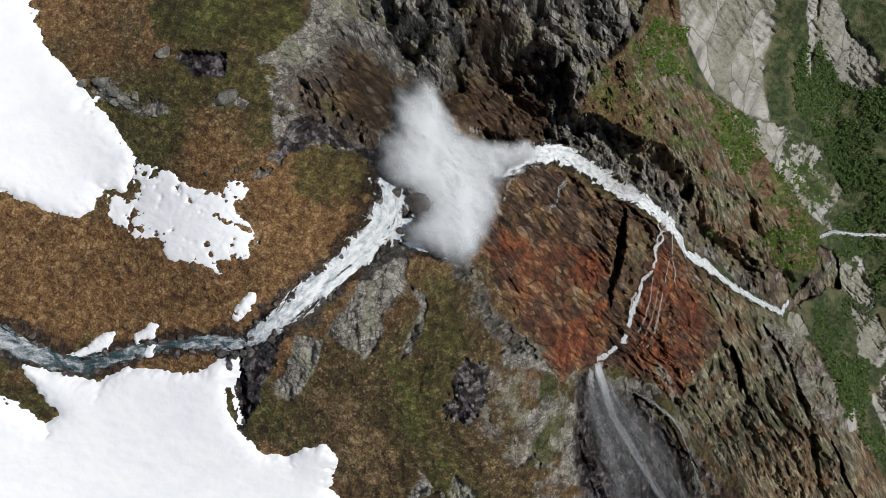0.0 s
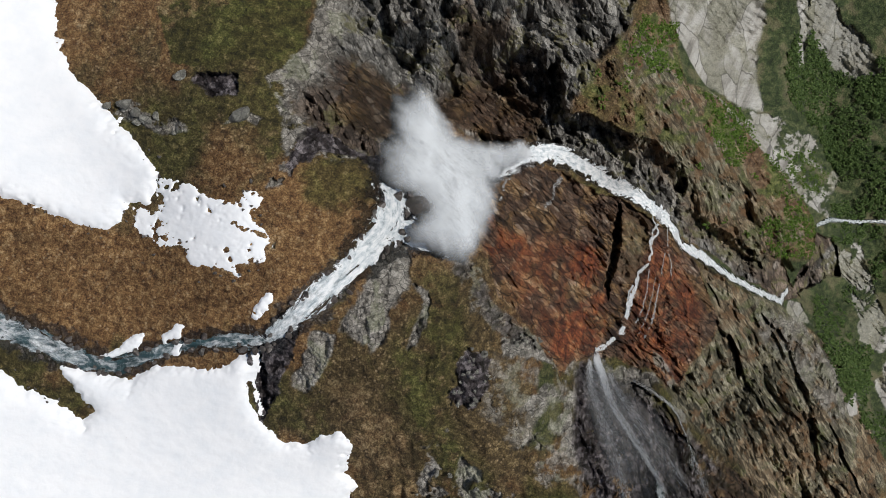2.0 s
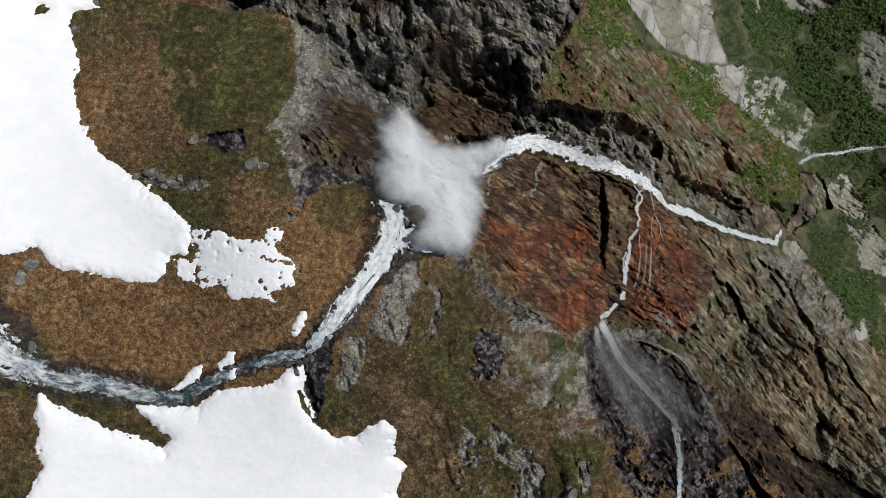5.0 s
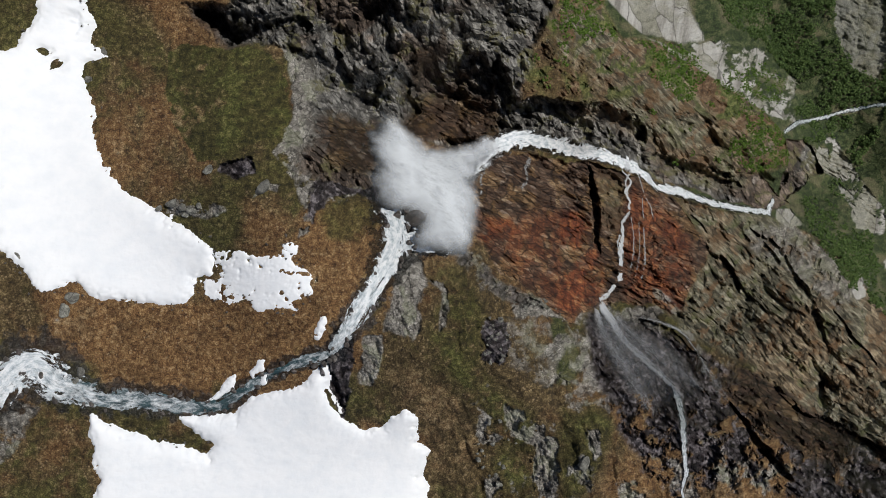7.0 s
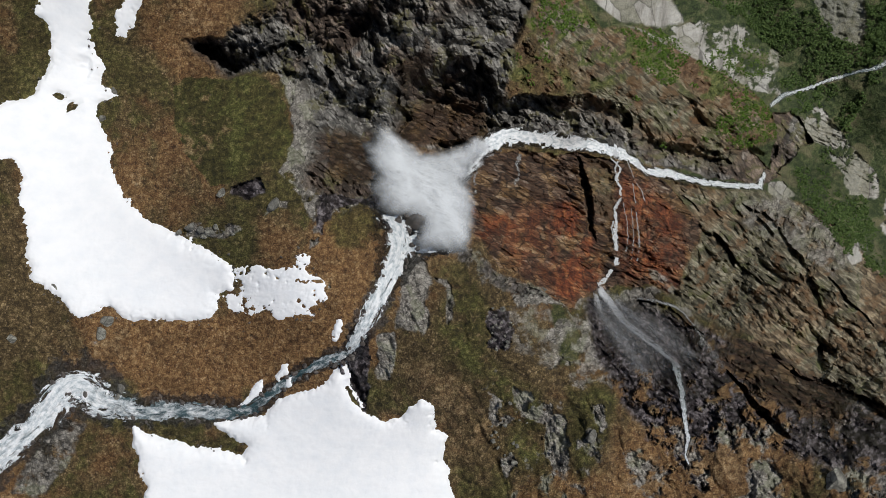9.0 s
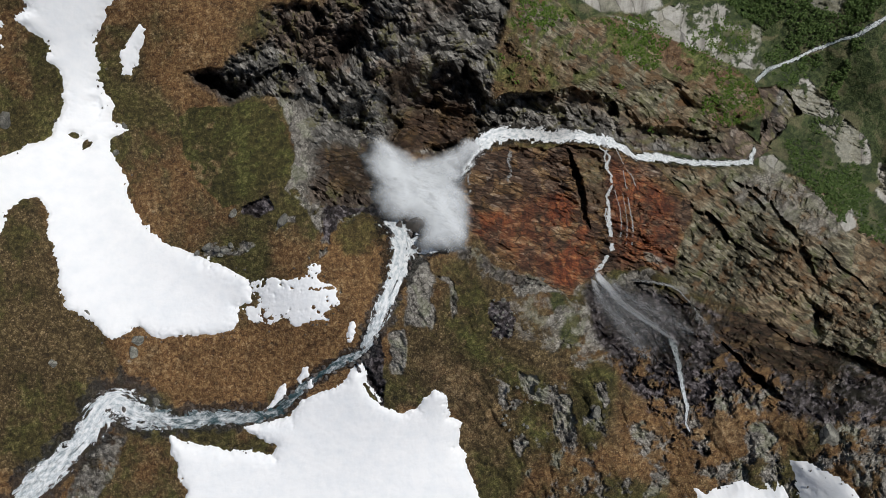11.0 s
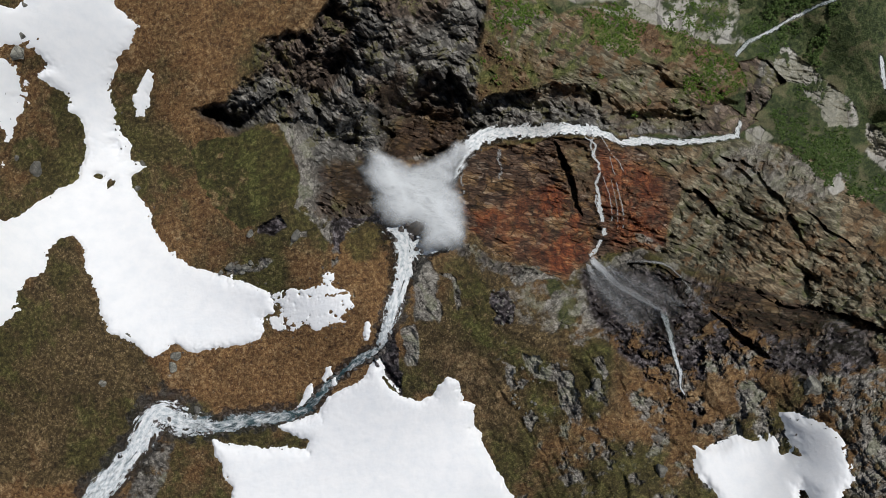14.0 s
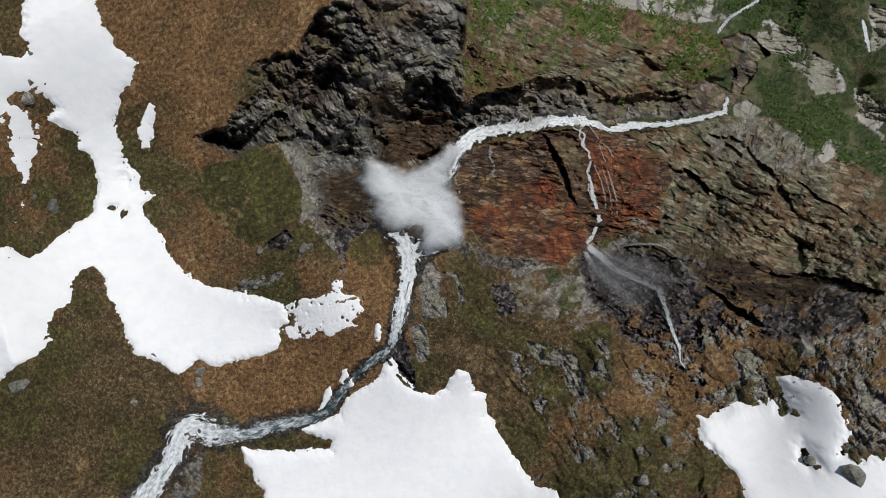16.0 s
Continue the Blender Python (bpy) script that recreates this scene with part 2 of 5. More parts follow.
RIB_SOUTH = [(18.6, -33.2), (22.4, -32.8), (23.6, -35.6), (23.2, -42.6), (20.2, -44), (18.5, -41.1), (19.1, -37.1)]
RIB_WEST = [(9.1, -28.7), (15.5, -28.7), (17.4, -33.7), (13.2, -36.9), (14.2, -43.2), (9.4, -43.1), (7.7, -34.1)]
LIP_ROCKS = [(2.3, -0.2), (8.6, -1), (12.1, -5), (18.9, -8.4), (24.1, -10.1), (17.7, -10.9), (14.6, -8.6), (8.9, -7.7), (7.1, -5.3)]
SCARP_FACE = [(13, -11.5), (24.3, -13.5), (23.3, -17.1), (23.4, -25), (19.9, -24.3), (15.7, -19.7), (12.3, -18.3)]
RIM_EAST = [(30.5, -15.9), (35.6, -20.3), (34.9, -24.4), (35.7, -28), (33.2, -30.7), (32, -28.2), (26.4, -28.2), (24.2, -26.4), (30.4, -24.2),
    (32.2, -20.4)]
KNOB_A = [(7.7, -26.6), (10.2, -28.5), (9.4, -30.9), (12.7, -32.4), (8.5, -34.6), (7.2, -32.8)]
KNOB_B = [(12.1, -25.8), (15.6, -27.3), (15.4, -31.1), (17.9, -29.7), (19.8, -30.6), (21.1, -33.7), (18, -35), (14.3, -32.2)]
KNOB_C = [(9.1, -41.2), (12.5, -40.5), (13.3, -43.1), (9.8, -44.4)]
KNOB_D = [(28.4, -31.3), (30.1, -31.8), (30.7, -35.4), (29.2, -36.1)]
RUBBLE_HEAD = [(-25.9, 24.9), (-23.3, 30.1), (-19, 31.5), (-12.5, 40.6), (-8.5, 52.6), (-0.3, 59.5), (16.4, 57.6), (18.5, 42.3), (2.3, 38.1),
    (-8.8, 35.7), (-14.9, 27.1), (-17.1, 17.4), (-20.7, 15.3), (-24.5, 18.9)]
RED_BAND = [(88.3, -30.6), (96.5, -33.5), (122.9, -47.7), (104.5, -46.4), (86.2, -43.7), (73.4, -37), (70.1, -33.2)]
QUARTZ = [(78.4, -10.3), (81.9, -11), (84.4, -17.5), (81, -18.7), (79.1, -15.2)]
QUARTZ_LOW = [(79.9, -21.6), (85.6, -23.5), (83.4, -26.8), (75.6, -29.5), (75.3, -28.6), (77.7, -25.3)]
BUSH_BAND = [(57.2, 125.2), (86.8, 136.7), (151.8, 166.1), (205.7, 178.9), (212.2, 157.4), (153.1, 105.6), (102.4, 99.5), (68.5, 97.7), (51.6,
    104.3)]
BUSH_EAST = [(252.6, 128.5), (374.2, 141.6), (427.3, 116.8), (345.6, 91.5), (250.6, 94.8)]
ROCK_FINS = [(50.9, 58.4), (109.5, 91.1), (199.8, 111.6), (265.3, 93.9), (262.9, 65.2), (177.3, 50.3), (107, 55.5), (94.6, 57.4), (62.3, 58.8)]
RUSSET_GULLY = [(25.1, 55.6), (34.6, 79), (48.6, 106.2), (56.5, 103.5), (64.7, 87), (62.8, 71.4), (50.7, 60.4)]
SNOW_HOLE_A = [(-71, 31.8), (-70.5, 32.5), (-69.3, 32.1), (-69.5, 31.2), (-70.5, 31)]
SNOW_HOLE_B = [(-69.3, 29.3), (-68.4, 30.2), (-67.2, 30.2), (-67.3, 29.1), (-68.7, 28.6)]
SNOW_HOLE_C = [(-66.6, 38.8), (-65.7, 39.2), (-65.4, 37.3), (-66.1, 36.1), (-66.7, 37.4)]
THREAD_HEAD = [(89, 42.1, 1.07), (82.9, 34.6, 1.03), (82.9, 28.3, 1.02)]
THREAD_MID = [(86.2, 17.2, 0.55), (82.7, 8.8, 0.52), (78.2, 0.5, 0.56), (73.4, -6.9, 0.42)]
THREAD_SIDE = [(72.5, 9.4, 0.69), (69.8, 5.8, 0.67), (69.6, 1.3, 0.66)]
SEEP_WEST = [(15.2, 30.2, 1.12), (11.3, 22.9, 0.85), (10.4, 15.9, 0.63)]
STRAND_MAIN = [(52.3, -15.6, 2.93), (55, -20.3, 3.19), (52.9, -23.3, 2.6), (54.2, -26.7, 2.62), (55.4, -28.9, 2.16), (54.9, -30.2, 1.53)]
STRAND_WEST = [(49.3, -16.5, 2.12), (47.1, -21.1, 3.58), (45.9, -25, 3.74), (44.4, -28.1, 3.29), (43.8, -30.6, 2.33)]
STRAND_EAST = [(57.7, -19.1, 2.2), (59.1, -23.6, 4.32), (61.4, -27.1, 5.12), (64.9, -29.5, 4.29)]
STRAND_SIDE = [(74.6, -29.4, 1.57), (71.5, -30.8, 2.33), (68.9, -32.5, 2.43)]
CUT_FACE = [(206.5, 19.9, 5.23), (203.4, 12.9, 9.3), (197.6, 5.6, 7.44), (192.9, 1.6, 3.26)]
CUT_STREAK = [(207.5, 0.9, 4.07), (195.9, -8.2, 6.19), (179.7, -16.8, 4.97), (167, -23.9, 3.52), (162.3, -30.4, 2.39)]
CUT_SEAM = [(136.8, 24.1, 2.48), (139.8, 20.4, 4.3), (140, 17.2, 2.42)]
WEDGE = [(66.5, 38.2), (80.2, 38.8), (80.8, 29.3), (75.3, 15.7), (68.2, 6.9), (65, 12.5), (65.2, 24.7)]
RIDGE_MOSS = [(-2.9, -1.3), (2.3, -1.1), (6.8, -5.8), (7.4, -11.1), (7.4, -19), (12.7, -24.3), (17.9, -29.2), (18, -35), (19.2, -43.9), (14.1,
    -44.3), (10.7, -35.8), (4.8, -24.1), (-0.1, -19.1), (-1.8, -12.8), (1.5, -13.6), (2.4, -7.6), (-2.8, -4.8)]
RIDGE_MOSS_EAST = [(24, -27.9), (32.8, -29), (33.5, -32), (30.3, -37.4), (28.3, -43.7), (24.2, -43.7), (23.5, -34.5), (22.3, -31.5)]
RUSSET_STRIP = [(-60.8, -9.1), (-49.4, -11.1), (-32.7, -10.6), (-21, -10.3), (-12.7, -8), (-11.1, 4.4), (-13.1, 9.9), (-19, 8.8), (-21.7, 4.7),
    (-22.3, -0.5), (-19.7, -7.7), (-13.8, -11.2), (-19.5, -16.2), (-30.5, -20.4), (-37.7, -25.6), (-50.8, -24), (-57.8, -15.9)]
RUSSET_NORTH = [(-54.2, 74.3), (-34.3, 77.9), (-33.7, 63.3), (-45.7, 44.5), (-56.2, 37.7), (-61.5, 41.8), (-58.7, 57.4)]
OLIVE_WEST = [(-87.7, -3.6), (-74.4, 18.1), (-61.5, -6), (-61.2, -15.7), (-73.5, -30.2), (-95.1, -20.5)]
OLIVE_RIDGE = [(-14, -26.6), (-8.6, -14.7), (-3.2, -0.8), (8.7, -0.4), (13.6, -11.6), (24.3, -26), (33.4, -30.4), (32.7, -43.9), (-0.2, -44.5),
    (-4.6, -27.7)]
GREY_SOUTHWEST = [(-71, -35.6), (-67.5, -29), (-63.5, -24.5), (-60.5, -26.5), (-61.5, -30.8), (-64.3, -34.1), (-67, -37.6)]
STREAM = [(-76.8, -34.2, 3.8), (-72.1, -29.7, 3.9), (-67.2, -26.1, 3.7), (-63.6, -21.5, 4.5), (-61.1, -19.4, 5), (-58.1, -22.9, 4.3), (-52.6, -25.2,
    3), (-47, -25.8, 2.8), (-41.2, -26.7, 2.6), (-35.6, -27.1, 2.1), (-31.9, -24.7, 2), (-29.1, -22.5, 1.6), (-25, -20.3, 1.6), (-20.7, -18.4, 1.9),
    (-16.5, -17.5, 2.1)]
CASCADE = [(-17.5, -18.1, 1.5), (-15.6, -14.8, 2.1), (-13.5, -11.7, 2.7), (-11.8, -8.4, 3.3), (-9.7, -4.7, 3.2), (-8.7, -0.9, 4.1), (-7.7, 1.5, 5.4),
    (-9.3, 5.7, 4.2), (-11.3, 10.1, 5)]
CHUTE = [(-7.7, 1.5, 4.5), (-3.6, 1.8, 4.4), (1.1, 2.3, 4.9), (4.4, 4.1, 4.4)]
RIVER = [(-1.9, 23.9, 7), (5, 24.8, 8.8), (13.3, 33.6, 6), (24.9, 41.5, 6.1), (37.8, 44, 5.8), (53.3, 45.6, 5.1), (67.9, 44.8, 5.3), (85.7, 43.9,
    5.9), (102.2, 41.4, 5.8), (109.8, 37.1, 4.4), (140.9, 39.8, 6.4), (173, 37.7, 5.2), (212, 38.1, 4.9), (285, 44.5, 5.5), (338, 65.9, 4.7)]
BROOK = [(55.1, -29.9, 0.91), (51.8, -31.5, 0.96), (49.5, -33.6, 1.12), (48.4, -36.8, 0.98), (48.5, -40.5, 0.86), (47.5, -43.7, 0.43), (48, -45.6,
    0.43)]
BROOK_RUN = [(81.2, 40.4, 1.04), (87.7, 35.6, 1.32), (81.6, 29.5, 1.52), (83.5, 25.1, 1.51), (80.1, 19.2, 1.47), (75.6, 14.5, 1.18), (73.8, 8.3,
    1.84), (70.3, 2.5, 1.99), (68.2, -3, 1.5), (66.9, -7.1, 1.67), (63.4, -10, 1.22), (57.8, -12.9, 0.97), (52.3, -14.4, 1.66)]
THREAD_WEST = [(93.9, 43.2, 1.1), (95.9, 34.8, 1.09), (96.1, 30.2, 0.81), (99.2, 25.1, 0.81), (97.2, 18.8, 0.78)]
THREAD_EAST = [(81.7, 17.8, 0.61), (79.6, 8.7, 0.58), (76.1, 1.6, 0.56), (71.2, -5.8, 0.53)]
THREAD_LOW = [(94.1, 28.7, 0.67), (90.1, 18.4, 0.63), (85.2, 9, 0.71), (80.4, -0.5, 0.67), (75.3, -7.7, 0.53)]
SEEP = [(32.2, 36.6, 1.92), (29.8, 30.9, 1.24), (30.6, 27.1, 1.03), (27.4, 22.2, 0.98)]
BROOK_SIDE = [(65.9, -19.2, 0.75), (72.3, -20.4, 0.93), (78.3, -22.6, 1.11), (79.8, -24.4, 0.91), (78.7, -27.1, 0.69), (76, -29.1, 0.64), (70.5,
    -29.8, 0.45)]
SPRAY_CORE = [(-16, 34.7, 6.47), (-12.6, 21.9, 10.22), (-6.5, 17.6, 15.91), (-1.1, 9.7, 14.54), (1.7, 3.6, 9.8)]
FAR_CREEK = [(770, 159, 4.7), (766, 142.9, 7.5), (760, 123.4, 8.4), (758, 99.6, 4.7)]
FAR_RIVER = [(371, 144.2, 3.7), (478, 193, 6.9), (567, 225, 4.4), (632, 247, 6.6), (658, 257, 4.7), (682, 263, 7.6), (705, 268, 4.7), (728, 270, 7.5),
    (803, 302, 6.5)]
SPRAY_PUFFS = [(0.5, 4.9, 5.1), (2.7, 11.2, 6.6), (-1.6, 13.4, 6.3), (1.4, 16.6, 6.4), (-3.4, 21.3, 7), (-7.7, 26.5, 6.7), (-12.2, 31.3, 5.8), (-14.6,
    34.1, 3.4), (-7.5, 17.3, 4.1), (4.6, 5.8, 3.2), (-5.1, 13.9, 4.2), (5.7, 22.5, 4.4), (10.9, 29.3, 4.4)]
VEIL_PUFFS = [(53, -16.6, 2.6), (54.7, -19.5, 3.3), (55.3, -22.3, 3.8), (55.1, -24.5, 3.9), (55.3, -26.4, 3.3), (55.6, -28, 2.3), (55.6, -29.1, 1.2),
    (48.1, -25.8, 2.9), (47, -27.8, 2.4), (48.7, -24.3, 2.5)]
RIVER_PUFFS = [(11.2, 32, 4.6), (15.7, 36.5, 4), (6.8, 25, 3.5), (104.5, 40.3, 2.9), (85.6, 43, 2.4)]
CUT_LEDGE = [(-47.6, 42.7, 0.87), (-44.3, 41.1, 2.6), (-40.3, 39.1, 4.1), (-36.4, 39.3, 4), (-33.2, 42, 3.2), (-30.9, 46.9, 2)]
CUT_CLEFT = [(-13.1, 69.6, 4.3), (-8.9, 60.4, 6.7), (-5, 56.9, 9.3), (1.8, 64.4, 12), (10.6, 63.5, 10), (14.7, 60.6, 4.3)]
CUT_HOLLOW = [(-26.3, 46, 1.3), (-23.8, 38.3, 4.1), (-20.6, 37.7, 5.8), (-15, 40.8, 6.6), (-11.1, 46.2, 3.6)]
CUT_NOTCH = [(-30.6, 38.8, 1.6), (-28.7, 38.1, 3.6), (-27, 40.8, 3.1)]
CUT_CHIMNEY = [(18.5, 68.8, 3.8), (20.2, 56.9, 6.2), (21.7, 47.6, 6.3)]
CUT_BANK = [(21.7, 49.1, 7.1), (36.6, 52.7, 8.7), (52.4, 55.7, 9.2), (71.2, 58, 9.9), (98.3, 61.5, 9.7)]
CUT_BANK_LOW = [(114, 53.5, 6.2), (142.1, 56, 9), (176, 58.7, 9.3), (234, 62.4, 6.3)]
CUT_CAVE = [(286, 81.8, 12), (308, 75.5, 16), (350, 80.3, 14), (417, 105.7, 12)]
CUT_SLIT = [(62.8, 37.8, 1.5), (62.6, 27.4, 3.6), (62.3, 17.1, 4.2), (62.2, 9.3, 2.7), (59.5, 0.7, 0.64)]
CUT_HOLE = [(129.2, 0.9, 3.2), (135, -1.8, 9.2), (133.8, -7, 7.9), (131.9, -12, 2)]
CUT_HOLE_EAST = [(208, 18.1, 5.3), (223, 14.7, 12), (208, 4.6, 7.7)]
CUT_CLEFT_SOUTH = [(68.8, -34.7, 1.3), (69.3, -37.2, 3.1), (70.8, -39.7, 3.2), (71.3, -42.1, 1.9)]
CUT_CLEFT_EAST = [(103.5, -41.3, 1), (112.9, -45.9, 3.4), (114.5, -47.3, 6.4), (119.6, -48.9, 6.1)]
CUT_KINK = [(120.7, -45.5, 3.3), (141.2, -46.8, 4.6), (151, -44.2, 1.8)]
CUT_LIP = [(63.7, -21.3, 1.8), (70.6, -21.8, 3.3), (75.2, -24.5, 2.5), (77.9, -28.3, 1.4)]
CUT_STEP = [(14.1, -9.6, 0.91), (15.9, -9.1, 1.4), (23.4, -11.4, 1)]
CUT_POOL = [(-17.6, -18.9, 0.77), (-17, -22.9, 1.4), (-15.8, -26.6, 1.4)]
CUT_FAR = [(195, -21.7, 2.8), (187, -30.4, 3.6), (201, -41.6, 3.7)]
STONES_SHELF = [(-57.5, -9.6, 3.1), (-57.8, -12, 3.1), (-44.4, 6.1, 2.5), (-42.5, 5.3, 2.3), (-40.8, 4.9, 2.1), (-39.6, 5.7, 1.7), (-42, 4.2, 1.7),
    (-29.3, 8.9, 3.4), (-46.5, 5.2, 1.7), (-63.3, 27.7, 2.1), (-38.8, 11.8, 2.3), (-36.5, 4.3, 0.95), (-55.1, -21.3, 2.2), (-55.7, -22.6, 1.6)]
STONES_BRINK = [(-5.8, 6.1, 5.4), (-9.1, 6.9, 2.4), (-7.6, 7.8, 2.2), (-4.2, 7.3, 2.5), (-4.7, 2.7, 1.6), (-6.1, 1.2, 1.8), (-5, 0.4, 1.5), (-3.6,
    4.8, 1.7)]
STONES_WEST = [(-78.6, 34.2, 4.5), (-73.3, 55.7, 5.4), (-80.3, 36.5, 2.2), (-64.8, -3.6, 2.6), (-70, -11.2, 2.3), (-83.7, -1.1, 5.2), (-61.9, 33.4,
    1.9), (-64.2, 63.1, 1.7), (-71.6, 58.2, 2.6), (-69.1, 63.6, 2.1)]
STONES_EAST = [(76.7, -49.7, 7.7), (70.4, -73.3, 8.9), (35.8, -56.9, 4.4), (26.6, -60.7, 4.4), (27.5, -37.3, 3.2), (63.5, -68.5, 3.7)]

# ------------------------------------------------------------------ noise on arrays
def hashed(*keys):
    h = np.zeros(np.shape(keys[0]), np.uint32)
    for i, k in enumerate(keys):
        h = (h ^ (np.asarray(k).astype(np.int64) & 0xFFFFFFFF).astype(np.uint32)) * np.uint32((2654435761, 2246822519, 3266489917, 668265263)[i % 4])
        h ^= h >> np.uint32(15)
    h *= np.uint32(2246822519)
    h ^= h >> np.uint32(13)
    return h.astype(np.float64) / 4294967296.0


def value_noise(x, y, seed=0):
    xi, yi = np.floor(x), np.floor(y)
    fx, fy = x - xi, y - yi
    fx, fy = fx * fx * (3 - 2 * fx), fy * fy * (3 - 2 * fy)
    a, b = hashed(xi, yi, xi * 0 + seed), hashed(xi + 1, yi, xi * 0 + seed)
    c, d = hashed(xi, yi + 1, xi * 0 + seed), hashed(xi + 1, yi + 1, xi * 0 + seed)
    return (a + (b - a) * fx) * (1 - fy) + (c + (d - c) * fx) * fy


def fbm(x, y, octaves=4, seed=0, gain=0.5):
    total, amp, norm = 0.0, 1.0, 0.0
    for i in range(octaves):
        total = total + amp * (value_noise(x, y, seed + 7 * i) - 0.5)
        norm += amp
        x, y, amp = 0.8 * x * 2 + 0.6 * y * 2 + 3.1, -0.6 * x * 2 + 0.8 * y * 2 + 1.7, amp * gain
    return 2 * total / norm


def blocks(x, y, seed=0, steep=2.2, lean=0.8):
    """Broken rock: tilted blocks with steep sides, each a jittered cell; the highest block wins."""
    cx, cy = np.floor(x), np.floor(y)
    best = np.full(x.shape, -9.0)
    for dx in (-1, 0, 1):
        for dy in (-1, 0, 1):
            a, b = cx + dx, cy + dy
            s = a * 0 + seed
            r = [hashed(a, b, s + i) for i in range(5)]
            ox, oy = x - (a + r[0]), y - (b + r[1])
            far = np.abs(ox * 0.9 + oy * 0.43) + np.abs(oy * 0.9 - ox * 0.43)
            h = 0.9 * r[2] + lean * ((r[3] - 0.5) * ox + (r[4] - 0.5) * oy) - steep * np.maximum(far - 0.42, 0)
            best = np.maximum(best, h)
    return np.maximum(best, -1.5) - 0.45


def smooth(a, b, x):
    t = np.clip((x - a) / (b - a), 0, 1)
    return t * t * (3 - 2 * t)


# ------------------------------------------------------------------ the lie of the land
# The ground is a sheet over a fan of directions from a point 110 m above the
# snowy shelf, so that cells grow with the depth of the valley below.
APEX = 110.0
NODES = np.array(PLATEAU_WEST + PLATEAU_SOUTH + CLEFT_TOP + CLEFT_FOOT + NORTH_CLIFF + GORGE + EAST_FACE + VALLEY)
NODE_Q = 1 / (APEX - NODES[:, 2])
NODE_U, NODE_V = NODES[:, 0] * NODE_Q, NODES[:, 1] * NODE_Q


def plate(r2):
    return 0.5 * r2 * np.log(r2 + 1e-20)


def bend():
    n = len(NODES)
    k = plate((NODE_U[:, None] - NODE_U) ** 2 + (NODE_V[:, None] - NODE_V) ** 2) + 1e-7 * np.eye(n)
    p = np.c_[np.ones(n), NODE_U, NODE_V]
    a = np.block([[k, p], [p.T, np.zeros((3, 3))]])
    return np.linalg.solve(a, np.r_[NODE_Q, 0, 0, 0])


BEND = bend()


TABLE_STEP = 0.004
TABLE_U, TABLE_V = np.arange(-0.96, 0.814, TABLE_STEP), np.arange(-0.76, 0.714, TABLE_STEP)


def table():
    u, v = np.meshgrid(TABLE_U, TABLE_V)
    q = BEND[-3] + BEND[-2] * u + BEND[-1] * v
    for i in range(len(NODES)):
        q = q + BEND[i] * plate((u - NODE_U[i]) ** 2 + (v - NODE_V[i]) ** 2)
    return np.maximum(q, 1 / 1060.0)


TABLE = table()


def depth(u, v):
    """How far below the apex the smooth ground lies in that direction."""
    a = (np.clip(u, -0.95, 0.8) - TABLE_U[0]) / TABLE_STEP
    b = (np.clip(v, -0.75, 0.7) - TABLE_V[0]) / TABLE_STEP
    i, j = a.astype(int), b.astype(int)
    a, b = a - i, b - j
    q = (TABLE[j, i] * (1 - a) + TABLE[j, i + 1] * a) * (1 - b) + (TABLE[j + 1, i] * (1 - a) + TABLE[j + 1, i + 1] * a) * b
    return 1 / q


def ground(x, y):
    """The height of the smooth ground at a place."""
    x, y = np.asarray(x, float), np.asarray(y, float)
    lo = np.full(x.shape, np.nan)
    last_d, last_f = None, None
    for d in np.geomspace(60, 1100, 160):
        f = depth(x / d, y / d) - d
        if last_d is not None:
            hit = np.isnan(lo) & (f <= 0) & (last_f > 0)
            lo = np.where(hit, last_d + (d - last_d) * last_f / np.maximum(last_f - f, 1e-9), lo)
        last_d, last_f = d, f
    return APEX - np.where(np.isnan(lo), 110.0, lo)


def inside(points, x, y, reach=3.0):
    """Signed distance to a polygon's outline: above zero inside."""
    p = np.array(points, float)
    out = np.full(x.shape, -reach)
    box = (x > p[:, 0].min() - reach) & (x < p[:, 0].max() + reach) & (y > p[:, 1].min() - reach) & (y < p[:, 1].max() + reach)
    a, b = x[box], y[box]
    d2 = np.full(a.shape, 1e18)
    odd = np.zeros(a.shape, bool)
    for (x0, y0), (x1, y1) in zip(p, np.roll(p, -1, 0)):
        ex, ey = x1 - x0, y1 - y0
        t = np.clip(((a - x0) * ex + (b - y0) * ey) / max(ex * ex + ey * ey, 1e-9), 0, 1)
        d2 = np.minimum(d2, (a - x0 - t * ex) ** 2 + (b - y0 - t * ey) ** 2)
        if y0 != y1:
            odd ^= ((y0 > b) != (y1 > b)) & (a < ex * (b - y0) / (y1 - y0) + x0)
    out[box] = np.where(odd, 1, -1) * np.sqrt(d2)
    return out


def beside(line, x, y, reach=30.0):
    """Distance to a course in half-widths of it, and its width there."""
    p = np.array(line, float)
    out, width = np.full(x.shape, 9.0), np.full(x.shape, 1.0)
    box = (x > p[:, 0].min() - reach) & (x < p[:, 0].max() + reach) & (y > p[:, 1].min() - reach) & (y < p[:, 1].max() + reach)
    a, b = x[box], y[box]
    best, wide = np.full(a.shape, 9.0), np.full(a.shape, 1.0)
    for (x0, y0, w0), (x1, y1, w1) in zip(p[:-1], p[1:]):
        ex, ey = x1 - x0, y1 - y0
        t = np.clip(((a - x0) * ex + (b - y0) * ey) / max(ex * ex + ey * ey, 1e-9), 0, 1)
        w = w0 + t * (w1 - w0)
        r = np.hypot(a - x0 - t * ex, b - y0 - t * ey) / (0.5 * w)
        wide = np.where(r < best, w, wide)
        best = np.minimum(best, r)
    out[box], width[box] = best, wide
    return out, width


